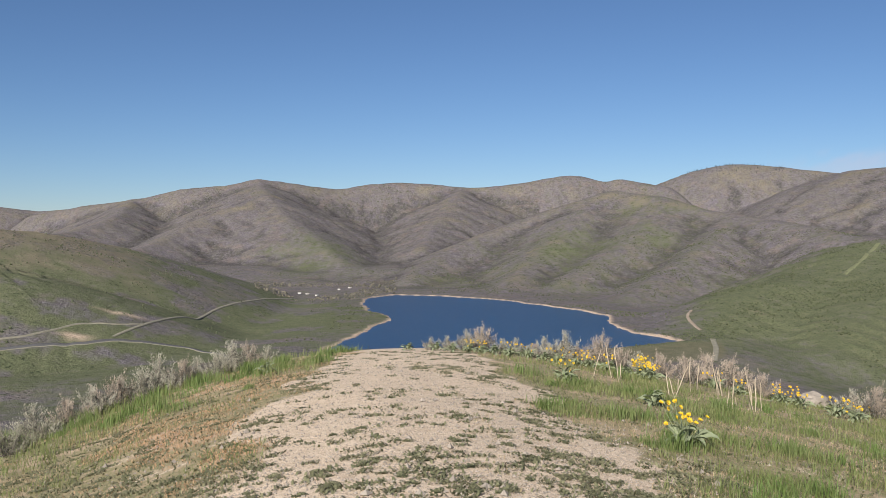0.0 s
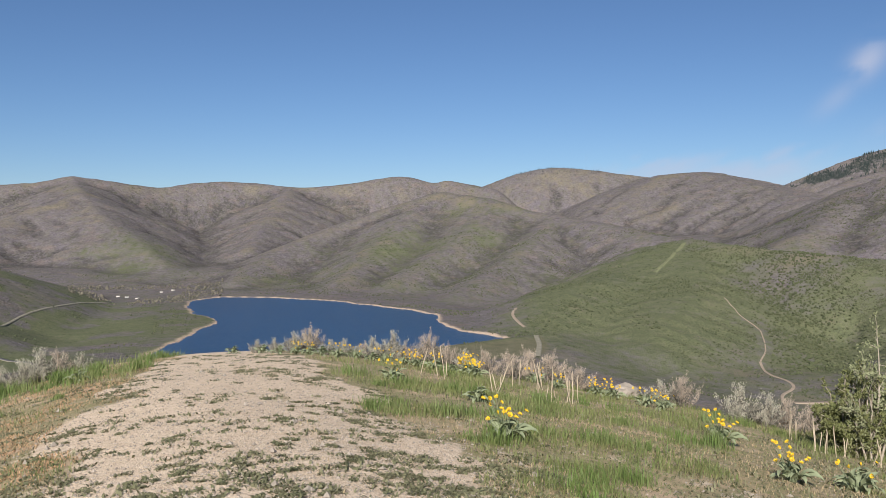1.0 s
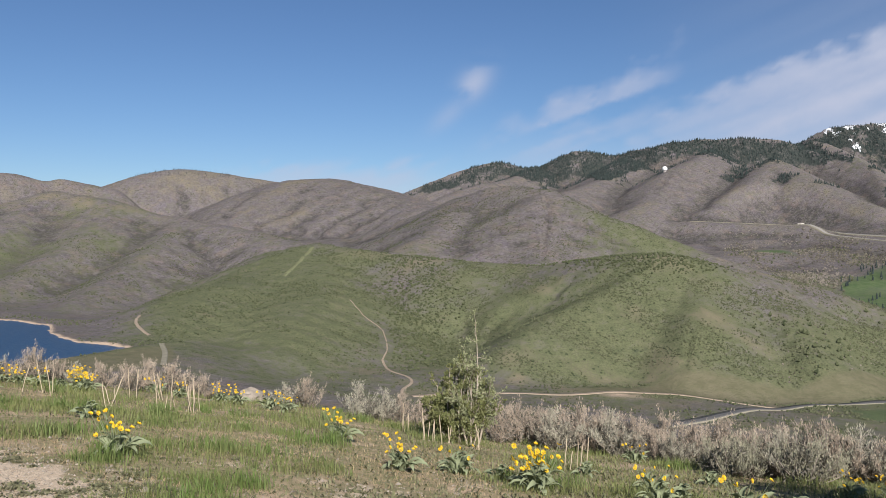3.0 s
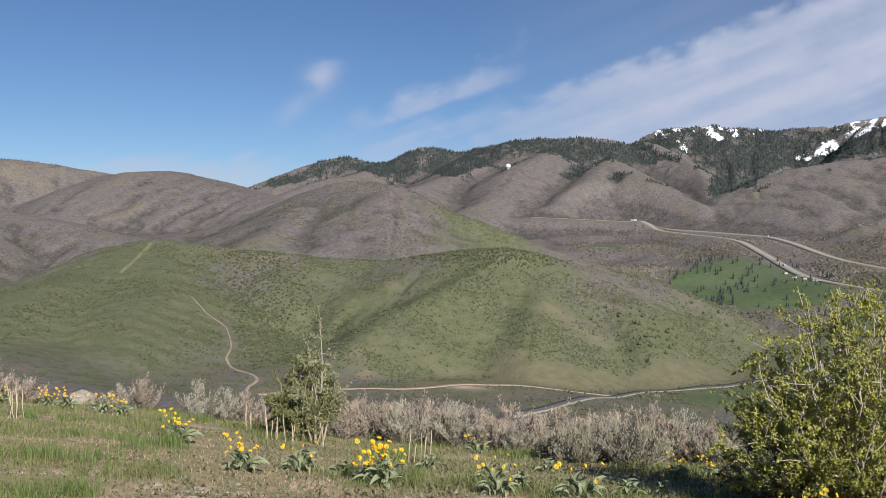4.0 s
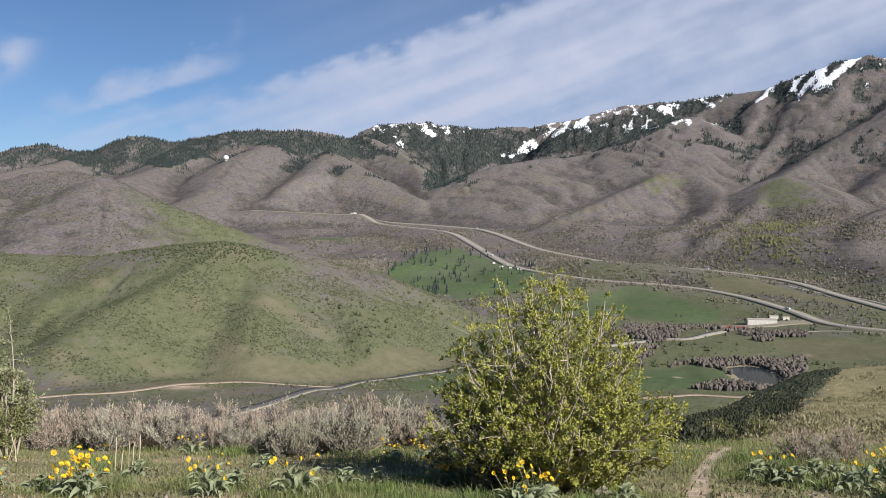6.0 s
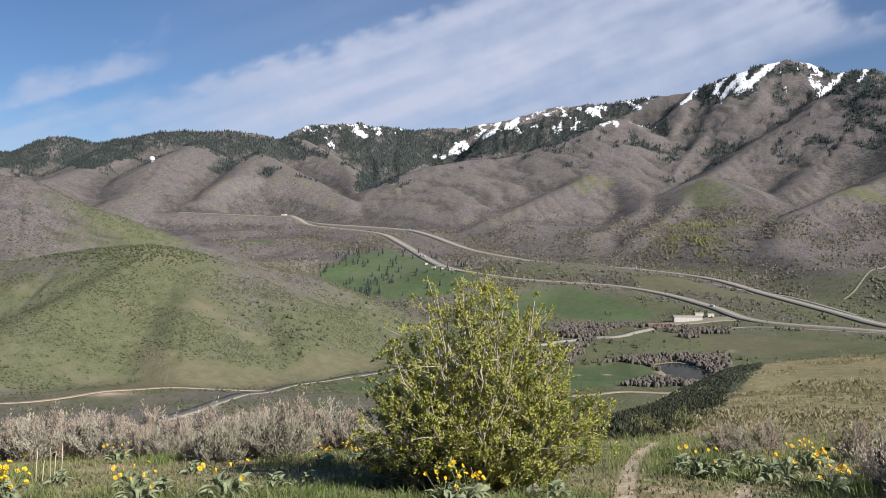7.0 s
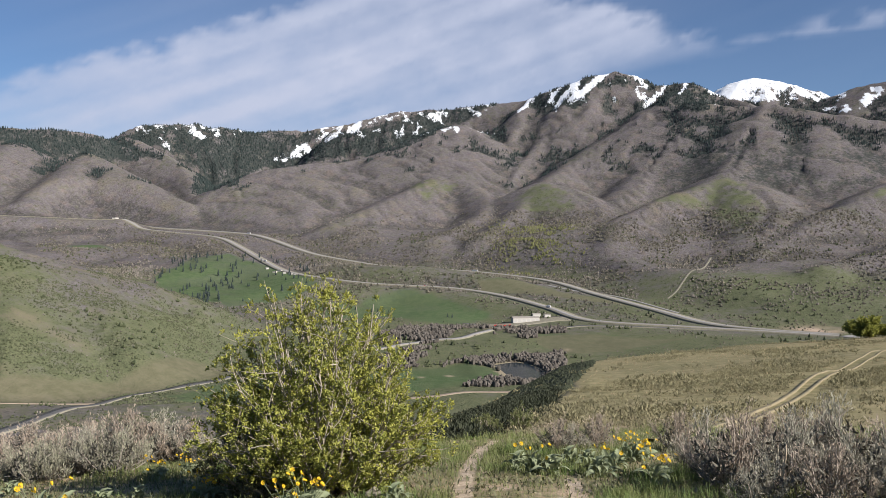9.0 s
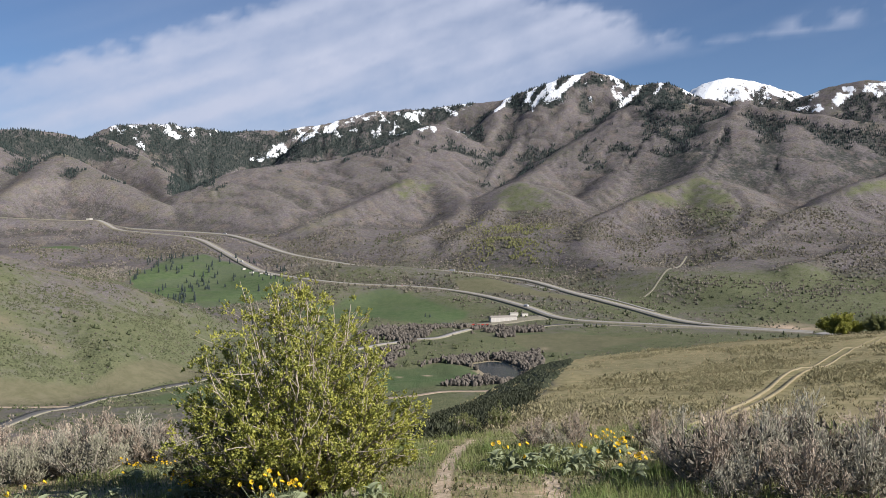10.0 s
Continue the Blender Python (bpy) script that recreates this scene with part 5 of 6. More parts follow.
def scatter(n, b0, b1, d0, d1, keep, seed):
    rng = np.random.RandomState(seed)
    b, d = rng.uniform(b0, b1, n), np.sqrt(rng.uniform(d0 ** 2, d1 ** 2, n))
    p = spread(b, d)
    k = keep(p[:, 0], p[:, 1], p[:, 2], b, d) > rng.uniform(0, 1, n)
    k &= (p[:, 2] > WATER + 1.5) | (b > 25)
    p, b, d = p[k], b[k], d[k]
    k = (hay_at(b, d) < 0.3) & ~inside(p[:, 0], p[:, 1], POND)
    if d0 < 500:
        for way in RUTS:
            k &= to_line(p[:, 0], p[:, 1], way[::4])[0] > 0.3 + 0.004 * d
    if d0 > 500 and d0 < 3500:
        for way in ROADS:
            k &= to_line(p[:, 0], p[:, 1], way[::3])[0] > (26 if way is north or way is south else 9)
    return p[k], rng


turf_at, forest_at, green_at, snow_at, hay_at = sampled("turf"), sampled("forest"), sampled("green"), sampled("snow"), sampled("hay")

p, rng = scatter(90000, -30, 108, 850, 3300, lambda x, y, z, b, d: (turf_at(b, d) < 0.2) * step(-0.05, 0.5, lumps(x / 90, y / 90, 4, 101)) * step(3300, 1400, d) * (0.3 + 0.7 * (1 - green_at(b, d))), 31)
stuff("leafless_shrubs", low_clumps(p, rng.uniform(0.5, 1.25, len(p)) * (0.7 + 0.6 * step(1200, 2400, np.hypot(p[:, 0], p[:, 1]))), 0.7, rng, True), BRUSHWOOD, "grey leafless shrubs scattered over the hillsides", "shrubs")
p, rng = scatter(95000, -30, 70, 880, 2300, lambda x, y, z, b, d: (turf_at(b, d) < 0.2) * (0.06 + step(0.1, 0.6, lumps(x / 70, y / 70, 4, 111))) * (0.25 + 0.75 * step(-5, 20, b)), 33)
stuff("green_shrubs", low_clumps(p, rng.uniform(0.7, 1.9, len(p)), 0.85, rng, True), OAKBRUSH, "dark green shrubs in patches on the grassy hills", "shrubs")
p, rng = scatter(60000, 27, 62, 1000, 1700, lambda x, y, z, b, d: step(0.0, 0.5, lumps(x / 45 + z / 30, y / 90, 4, 115)) * (0.35 + 0.65 * step(30, 36, b)) * (turf_at(b, d) < 0.2), 32)
stuff("hill_shrubs", low_clumps(p, 0.6 + 1.5 * rng.uniform(0, 1, len(p)) ** 2, 0.75, rng, True), HILLBRUSH, "olive shrubs in drifts over the green hill", "shrubs")
# gullies and the hill's crown carry thicker brush
p, rng = scatter(26000, 28, 58, 1150, 1650, lambda x, y, z, b, d: np.maximum(np.exp(-((b - 33 + (d - 1300) * 0.002) / 2.2) ** 2) * step(1050, 1250, d) * 0.5, np.exp(-((b - 47) / 5) ** 2) * step(-62, -40, z) * 0.7), 35)
stuff("oak_brush", low_clumps(p, rng.uniform(1.0, 2.4, len(p)), 0.9, rng), OAKBRUSH, "dense dark oak brush in a gully and on a hilltop", "shrubs")
# groves on the valley floor
def foot(d, b):
    """How thick the brush stands: thin on the valley floor, thickest at the mountains' foot."""
    return 0.25 + 0.75 * step(1750, 2350, d) * step(3250, 2750, d)


p, rng = scatter(120000, 52, 108, 1150, 3200, lambda x, y, z, b, d: (turf_at(b, d) < 0.15) * step(-0.25, 0.35, lumps(x / 120, y / 120, 4, 121)) * foot(d, b) * (z < 60), 37)
stuff("budding_grove", low_clumps(p, (0.9 + 3.0 * rng.uniform(0, 1, len(p)) ** 2.2) * (0.5 + 0.5 * step(1500, 2100, np.hypot(p[:, 0], p[:, 1]))), 1.0, rng, True), BUDDING, "budding grey-brown trees and brush along the valley floor", "trees")
p, rng = scatter(90000, 52, 108, 1150, 3200, lambda x, y, z, b, d: (turf_at(b, d) < 0.15) * step(-0.15, 0.5, lumps(x / 75, y / 75, 4, 123)) * foot(d, b) * (z < 80), 36)
stuff("pale_thicket", low_clumps(p, (0.8 + 2.6 * rng.uniform(0, 1, len(p)) ** 2) * (0.5 + 0.5 * step(1500, 2100, np.hypot(p[:, 0], p[:, 1]))), 0.95, rng, True), PALEBRUSH, "pale leafless thickets along the mountains' foot", "trees")
p, rng = scatter(9000, 79, 87, 2350, 2900, lambda x, y, z, b, d: np.exp(-((b - 82.6) / 2.0) ** 2 - ((d - 2600) / 170) ** 2) * step(-0.3, 0.3, lumps(x / 60, y / 60, 3, 124)), 34)
stuff("aspen_grove", low_clumps(p, rng.uniform(1.6, 3.6, len(p)), 1.3, rng, True), ASPEN, "yellow-green aspens leafing out at the mountain's foot", "trees")
p, rng = scatter(15000, 72.5, 84.5, 1075, 1640, lambda x, y, z, b, d: (turf_at(b, d) < 0.15) * (POND_Z + 60 > z) * (inside(x, y, POND) == False) * np.maximum(step(0.0, 0.35, lumps(x / 60, y / 60, 3, 127)), 0.8 * step(60, 20, np.hypot(x - POND[:, 0].mean(), y - POND[:, 1].mean()) - 75)), 39)
stuff("dark_grove", low_clumps(p, rng.uniform(1.2, 3.2, len(p)), 1.6, rng), BRUSHWOOD, "dark leafless riverside trees around the pond", "trees")
p, rng = scatter(14000, 52, 108, 1150, 3000, lambda x, y, z, b, d: (turf_at(b, d) < 0.6) * (z < np.where(d < 2300, -110, 10)) * step(0.1, 0.5, lumps(x / 70, y / 70, 4, 125)), 38)
stuff("green_grove", low_clumps(p, 1.0 + 3.0 * rng.uniform(0, 1, len(p)) ** 2, 1.2, rng, True), OAKBRUSH, "dark green trees and bushes between the meadows", "trees")
p, rng = scatter(2500, -12, -3, 1650, 2150, lambda x, y, z, b, d: 0.5 + 0 * x, 41)
stuff("village_trees", low_clumps(p, rng.uniform(0.8, 2.4, len(p)), 1.1, rng), BUDDING, "grey-green trees round the lakeside village", "trees")
# conifer woods on the high slopes
p, rng = scatter(100000, 29, 108, 3500, 4900, lambda x, y, z, b, d: step(0.15, 0.85, forest_at(b, d)) * (forest_at(b, d) > 0.58) * (snow_at(b, d) < 0.6), 43)
stuff("fir_forest", firs(p, rng.uniform(7, 14, len(p)), rng, 1, 5), FIR, "dark fir forest on the high mountain slopes", "forest")
p, rng = scatter(500, 13.5, 21, 4000, 4350, lambda x, y, z, b, d: step(225, 250, z) * 0.8, 45)
stuff("skyline_firs", firs(p, rng.uniform(6, 11, len(p)), rng), FIR, "few dark firs along the rounded summit", "trees")


def fir_tree(seed):
    rng = np.random.RandomState(seed)
    t = thing("conifer", (0, 0, 0), "dark green conifer on the golf course", "tree", "conifers on the golf course")
    part("trunk", sheet("trunk", *rod([(0, 0, -0.3), (0, 0, 1.6), (0, 0, 6)], [0.28, 0.24, 0.06], 6), BARK), t)
    part("crown", sheet("crown", *firs(np.zeros((1, 3)) + (0, 0, 0.2), np.array([9.5]), rng, 5, 9), FIR, False), t)
    return t


rng = np.random.RandomState(47)
kinds = [fir_tree(s) for s in (1, 2, 3)]
placed = 0
while placed < 150:
    b, d = rng.uniform(58.6, 68.5), rng.uniform(1930, 2680)
    if lump(b * 0.9, d / 130, 9) < 0.05 or (b > 64.5 and d < 2350 and rng.uniform() < 0.85):
        continue
    q = on_ground(b, d)
    m = Matrix.Translation(q) @ pose(0, 0, 0, 0, 0, rng.uniform(0, 360))
    s = rng.uniform(1.1, 2.0)
    if placed < 3:
        kinds[placed].matrix_basis = m @ Matrix.Scale(s, 4)
        kinds[placed].scale = (s, s, s)
    else:
        c = copy_thing(kinds[placed % 3], m)
        c.scale = (s, s, s * rng.uniform(0.9, 1.15))
    placed += 1
for b, d in ((66.0, 2010), (65.6, 2000), (66.9, 2020), (70.2, 1960), (70.6, 1955), (71.0, 1965), (72.0, 1930), (72.4, 1925), (73.1, 1905), (64.5, 1960), (63.9, 1975), (77.2, 1760), (76.9, 1765)):
    c = copy_thing(kinds[int(b * 10) % 3], Matrix.Translation(on_ground(b, d)))
    c.scale = (1.1, 1.1, 1.0)

# shelf of the neighbouring slope: grey sage hummocks, straw, and brush coloured dark on its shaded side
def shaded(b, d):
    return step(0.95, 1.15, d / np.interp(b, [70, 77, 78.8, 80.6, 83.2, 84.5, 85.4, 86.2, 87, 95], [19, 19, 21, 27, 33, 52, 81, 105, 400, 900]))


p, rng = scatter(11000, 73, 107, 60, 235, lambda x, y, z, b, d: step(0.1, 0.6, lumps(x / 16 + y / 40, y / 7, 4, 131)), 49)
stuff("sage_hummocks", leaf_clumps(p, rng.uniform(0.16, 0.5, len(p)), 14, 0.6, rng), SHELFSAGE, "low grey-green sage hummocks over the grassy shelf", "shrubs")
p, rng = scatter(8000, 73, 107, 27, 74, lambda x, y, z, b, d: step(-0.15, 0.4, lumps(x / 7, y / 7, 4, 133)) * step(16, 30, d), 51)
stuff("low_sage", leaf_clumps(p, rng.uniform(0.10, 0.34, len(p)) * rng.uniform(0.6, 1.2, len(p)), 20, 0.42, rng), SHELFSAGE, "low grey-green sage tufts on the grassy shelf", "shrubs")
p, rng = scatter(3600, 73, 107, 26, 50, lambda x, y, z, b, d: 0.3 + 0.7 * step(-0.2, 0.3, lumps(x / 4, y / 4, 4, 139)) * (1 - shaded(b, d)), 56)
stuff("low_tufts", leaf_clumps(p, rng.uniform(0.06, 0.22, len(p)), 16, 0.6, rng), SHELFSAGE, "small olive tufts of grass and sage on the shelf", "grass")
p, rng = scatter(22000, 74, 107, 20, 225, lambda x, y, z, b, d: 0.35 + 0.65 * step(-0.2, 0.4, lumps(x / 5, y / 5, 4, 137)), 52)
stuff("straw_tussocks", blades(p, rng.uniform(0.05, 0.15, len(p)), 0.015 + 0.0006 * np.hypot(p[:, 0], p[:, 1]), rng.uniform(0.4, 1.4, len(p)), rng), STRAW, "pale straw tussocks over the grassy shelf", "grass")
# the face's shade is painted into this brush by its near-black leaves
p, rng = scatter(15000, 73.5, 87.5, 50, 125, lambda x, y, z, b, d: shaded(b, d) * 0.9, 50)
stuff("dark_brush", low_clumps(p, rng.uniform(0.2, 0.45, len(p)), 0.5, rng, True), SHADEOAK, "dense brush coloured dark for the shaded side of the shelf", "shrubs")
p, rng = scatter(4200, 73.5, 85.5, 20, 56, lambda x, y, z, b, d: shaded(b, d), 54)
stuff("dark_bushes", leaf_clumps(p, rng.uniform(0.16, 0.42, len(p)), 22, 0.38, rng), SHADEOAK, "dense bushes coloured dark for the shaded side of the shelf", "shrubs")


# ---- near plants ----
def sage_bush(seed, leaf_mat, label, tall=1.0):
    """A sagebrush: forked grey stems and thousands of narrow upright leaves in sprays."""
    rng = np.random.RandomState(seed)
    t = thing("sagebrush", (0, 0, 0), label, "shrub", "sagebrush on the overlook")
    stems, tips = [], []
    for k in range(20):
        a, lean = rng.uniform(0, 2 * np.pi), rng.uniform(0.1, 1.12)
        end = np.array((math.cos(a) * lean * 0.62, math.sin(a) * lean * 0.62, tall * (0.86 - 0.38 * lean ** 2) * rng.uniform(0.6, 1.15)))
        mid = end * (0.55, 0.55, 0.42) + rng.normal(0, 0.03, 3)
        stems.append(rod([(0, 0, -0.06), mid, end], [0.02, 0.012, 0.004], 4))
        for _ in range(13):
            q = rng.uniform(-0.55, 1.0)
            s = mid + (end - mid) * q if q > 0 else mid * (1 + q)
            out = np.array((end[0] * 0.5, end[1] * 0.5, 0.9)) + rng.normal(0, 0.22, 3)
            tips.append((s, s + unit(out) * rng.uniform(0.10, 0.26)))
    for s, e in tips[::4]:
        stems.append(rod([s, e], [0.005, 0.002], 3))
    part("stem", sheet("stem", *joined(*stems), SAGETWIG), t)
    base, way = [], []
    for s, e in tips:
        m = 14
        q = rng.uniform(0.0, 1.1, (m, 1))
        base.append(s + (e - s) * q + rng.normal(0, 0.022, (m, 3)))
        way.append((e - s) * 2 + rng.normal(0, 0.13, (m, 3)) + (0, 0, 0.12))
    base, way = np.concatenate(base), np.concatenate(way)
    n = len(base)
    spikes = np.array([e for _, e in tips])[rng.permutation(len(tips))[:110]]
    rise = rng.normal(0, 0.16, (110, 3)) + (0, 0, 1.0) + spikes * (0.4, 0.4, 0)
    sprays = leaves(base, way, rng.uniform(0.035, 0.08, n), rng.uniform(0.008, 0.014, n), rng)
    spikes = leaves(spikes - (0, 0, 0.05), rise, rng.uniform(0.08, 0.18, 110), 0.008, rng)
    part("foliage", sheet("foliage", *joined(sprays, spikes), leaf_mat, False), t)
    # extra dark leaves inside, added to deepen the hollows with painted shade
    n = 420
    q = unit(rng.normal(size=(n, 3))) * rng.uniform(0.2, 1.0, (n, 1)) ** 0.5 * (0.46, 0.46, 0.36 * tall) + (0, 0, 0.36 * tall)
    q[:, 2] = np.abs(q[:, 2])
    part("inner_foliage", sheet("inner_foliage", *leaves(q, rng.normal(size=(n, 3)) + (0, 0, 0.8), rng.uniform(0.07, 0.14, n), rng.uniform(0.02, 0.04, n), rng), SAGESHADE, False), t, "inner leaves coloured dark to stand for the shade within")
    return t


SAGE_LABELS = ("silver-grey sagebrush with pale upright sprays", "pinkish-grey sagebrush with dry seed tips", "grey-green rounded sagebrush with dark hollows")
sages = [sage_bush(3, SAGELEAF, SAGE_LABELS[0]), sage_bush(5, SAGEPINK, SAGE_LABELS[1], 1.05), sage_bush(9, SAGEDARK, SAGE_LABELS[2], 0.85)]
SAGES = [
    # bearing, distance, kind, height
    (-25.8, 15, 2, 0.62), (-24.3, 17, 0, 0.6), (-22.7, 19, 1, 0.7), (-21.2, 20, 0, 0.7), (-19.9, 20.5, 1, 0.7), (-18.6, 20.5, 0, 0.85), (-17.4, 21, 0, 0.8), (-16.2, 22, 1, 0.7), (-15.2, 22.5, 0, 0.7), (-14.2, 21.5, 0, 0.75), (-13.2, 21.8, 0, 0.7), (-12.2, 22, 1, 0.65), (-11, 22, 0, 0.5),
    (-0.8, 22.5, 0, 0.45), (0.3, 23, 0, 0.4), (1.4, 23, 0, 0.55), (2.4, 23.5, 1, 0.6), (3.6, 23, 0, 0.5), (4.8, 23, 0, 0.55), (5.8, 23.5, 1, 0.5), (6.6, 23, 0, 0.6), (12.4, 22.5, 0, 0.6), (13.6, 23, 1, 0.6), (15.2, 23, 1, 0.65), (19.6, 23.5, 1, 0.6), (7.6, 23, 0, 0.75), (8.6, 23, 1, 0.65), (9.9, 23, 1, 0.75), (11.2, 24, 1, 0.6), (16.4, 24, 1, 0.8), (17.6, 23, 1, 0.85), (18.6, 24, 1, 0.7),
    (24.4, 23, 0, 0.75), (25.8, 23.5, 1, 0.75), (29.2, 20, 0, 0.75), (30.6, 20.5, 0, 0.8), (31.8, 21.5, 1, 0.75), (33.2, 22, 1, 0.85),
]
SAGES2 = [
    (37.9, 19, 1, 0.88), (39.2, 20, 1, 0.92), (40.5, 20, 1, 0.92), (41.8, 19, 0, 0.88), (43.1, 20, 1, 0.92), (44.3, 19, 1, 0.88), (45.4, 18.5, 0, 0.88), (46.6, 19, 1, 0.92), (47.8, 17.5, 1, 0.74), (49, 17, 0, 0.78),
    (50.2, 17.5, 1, 0.86), (51.3, 16, 2, 0.78), (52.4, 15.2, 2, 0.78), (53.2, 16.5, 1, 0.86), (54.2, 15.4, 2, 0.82), (55.4, 15.2, 0, 0.86), (56.4, 15.0, 2, 0.88), (57.2, 17, 1, 1.06), (58.4, 17, 1, 1.01), (59.6, 17, 0, 0.97), (60.8, 17, 1, 0.97),
]
SAGES3 = [
    (38.6, 22, 1, 0.9), (41.2, 22.5, 1, 0.9), (44.8, 22, 1, 1), (48.4, 20.5, 1, 1), (51.8, 19, 1, 1.15), (55, 18.5, 1, 1.15), (62.5, 16, 2, 0.8), (64.5, 15, 2, 0.8),
    (83.9, 15, 1, 0.55), (86.3, 15.4, 1, 0.75), (84.9, 15, 0, 0.5), (91.2, 14, 1, 0.6), (92.3, 12, 2, 0.62), (93.1, 10.8, 0, 0.74), (94.3, 9.6, 1, 0.78), (95.6, 11.5, 1, 0.7), (96.2, 13.6, 1, 0.74),
    (97.3, 9.8, 0, 0.82), (98.4, 12.6, 1, 0.74), (99.0, 10.6, 1, 0.78), (100.5, 10.2, 0, 0.82), (102, 11.6, 2, 0.74), (103.4, 10.4, 1, 0.78), (99.6, 8.8, 1, 0.66), (102.6, 9.0, 0, 0.7), (95.8, 8.8, 0, 0.62), (105.2, 11, 1, 0.78), (107, 10, 0, 0.78),
]
rng = np.random.RandomState(71)
used = set()
for b, d, k, high in SAGES + SAGES2 + SAGES3:
    m = Matrix.Translation(on_ground(b, d) - Vector((0, 0, 0.03))) @ pose(0, 0, 0, 0, 0, rng.uniform(0, 360))
    s = high * rng.uniform(0.78, 1.15)
    if k in used:
        c = copy_thing(sages[k], m)
    else:
        c = sages[k]
        c.matrix_basis = m
        used.add(k)
    c.scale = (s * rng.uniform(0.95, 1.25), s * rng.uniform(0.95, 1.25), s)


def leafy_shrub(place, seed, tall, wide, stems, label, leaf_mat, per=9, leaf=0.034, top=0.5, category="shrub"):
    """Many forking pale stems from one root, small leaves in tufts along the outer twigs."""
    rng = np.random.RandomState(seed)
    t = thing("leafy_shrub", place, label, category)
    tufts = []
    for k in range(stems):
        a = 2 * np.pi * (k * 0.618) + rng.normal(0, 0.2)
        lean = math.sqrt((k + 0.5) / stems)
        reach_h = tall * (1.0 - 0.62 * lean ** 1.6) * rng.uniform(0.68, 1.08)
        end = np.array((math.cos(a) * lean * wide * 0.5, math.sin(a) * lean * wide * 0.5, reach_h))
        pts, p = [], np.array((math.cos(a) * 0.07, math.sin(a) * 0.07, -0.08))
        for q in np.linspace(0, 1, 7):
            arch = np.array((end[0] * q ** 0.85, end[1] * q ** 0.85, end[2] * q ** (1.0 + 0.15 * lean)))
            pts.append(p * (1 - q) + arch + rng.normal(0, 0.025, 3) * q)
        pts = np.array(pts)
        rods = [rod(pts, np.linspace(0.025, 0.005, 7), 5)]
        for j in range(int(15 * tall / 2.4) + 4):
            q = rng.uniform(0.22, 0.98)
            i = min(int(q * 6), 5)
            s = pts[i] + (pts[i + 1] - pts[i]) * (q * 6 - i)
            out = unit(unit(pts[i + 1] - pts[i]) * 0.7 + rng.normal(0, 0.55, 3) + np.array((end[0], end[1], 0.25)) * 0.35)
            l = rng.uniform(0.16, 0.46) * tall / 2.4
            e = s + out * l + (0, 0, 0.05)
            rods.append(rod([s, s + (e - s) * 0.5 + rng.normal(0, 0.015, 3), e], [0.007, 0.005, 0.002], 3))
            for w in rng.uniform(0.25, 1.05, 5):
                tufts.append((s + (e - s) * w + rng.normal(0, 0.03, 3), out))
        tufts += [(pts[-1] + rng.normal(0, 0.03, 3), (0, 0, 1.0))] * 2
        part("stem", sheet("stem", *joined(*rods), PALEBARK), t)
    c = np.repeat(np.array([q[0] for q in tufts]), per, 0)
    w = np.repeat(np.array([q[1] for q in tufts]), per, 0)
    n = len(c)
    c = c + rng.normal(0, 0.4 * leaf, (n, 3))
    way = w * 0.5 + rng.normal(0, 0.65, (n, 3)) + (0, 0, 0.35)
    part("foliage", sheet("foliage", *leaves(c, way, rng.uniform(leaf * 0.7, leaf * 1.35, n), rng.uniform(leaf * 0.45, leaf * 0.7, n), rng), leaf_mat, False), t)
    return t


leafy_shrub(on_ground(69.0, 10.6), 21, 2.5, 2.75, 64, "tall spreading shrub with fresh yellow-green leaves", SHRUBLEAF, 11, 0.038)
leafy_shrub(on_ground(66.2, 10.8), 22, 1.15, 1.9, 30, "low dull green shrub under the tall one, its shade in the leaf colour", SHADELEAF, 12, 0.03)
leafy_shrub(on_ground(65.0, 11.3), 29, 1.5, 1.3, 14, "half-bare leaning shrub with yellowish leaves", SHRUBLEAF, 3, 0.03)
leafy_shrub(on_ground(71.6, 10.4), 27, 1.3, 1.2, 16, "low spreading yellow-green shrub beside the tall one", SHRUBLEAF, 7)
leafy_shrub(on_ground(35.6, 16.2), 23, 1.5, 1.3, 26, "dense olive-green shrub beside the sagebrush", DARKLEAF, 13, 0.045)
leafy_shrub(on_ground(36.4, 16.0), 24, 2.2, 0.75, 5, "thin sapling with sparse pale leaves", SPARSE, 6, 0.05, category="sapling")
leafy_shrub(on_ground(79.23, 26.4), 25, 0.75, 1.0, 14, "small bright green shrub in the saddle", DARKLEAF, 8, 0.04)
leafy_shrub(on_ground(81.69, 28.2), 26, 0.75, 1.1, 14, "small bright green shrub below the dark slope", DARKLEAF, 8, 0.04)
leafy_shrub(on_ground(102.2, 205), 28, 4.6, 9.0, 40, "broad yellow-green tree on the rim of the shelf", SHRUBLEAF, 4, 0.34, category="tree")
leafy_shrub(on_ground(104.2, 205), 32, 3.6, 7.0, 30, "dull green low tree on the rim of the shelf", DARKLEAF, 4, 0.34, category="tree")


def arrow_leaf():
    """One broad arrow-shaped leaf on its stalk, 0.3 m long, arched outward along x."""
    q = np.linspace(0, 1, 7)
    half = np.array([0.006, 0.006, 0.046, 0.054, 0.044, 0.025, 0.001])
    x = 0.30 * q
    z = 0.20 * np.sin(q * 2.2) + 0.02
    v = np.concatenate([np.column_stack([x - (0.025 * (half > 0.033)), s * half, z + abs(s) * half * 0.45]) for s in (-1, 0, 1)])
    f = [(c * 7 + i, c * 7 + i + 1, (c + 1) * 7 + i + 1, (c + 1) * 7 + i) for c in (0, 1) for i in range(6)]
    return sheet("leaf", v, np.array(f)[:, ::-1], ROOTLEAF)


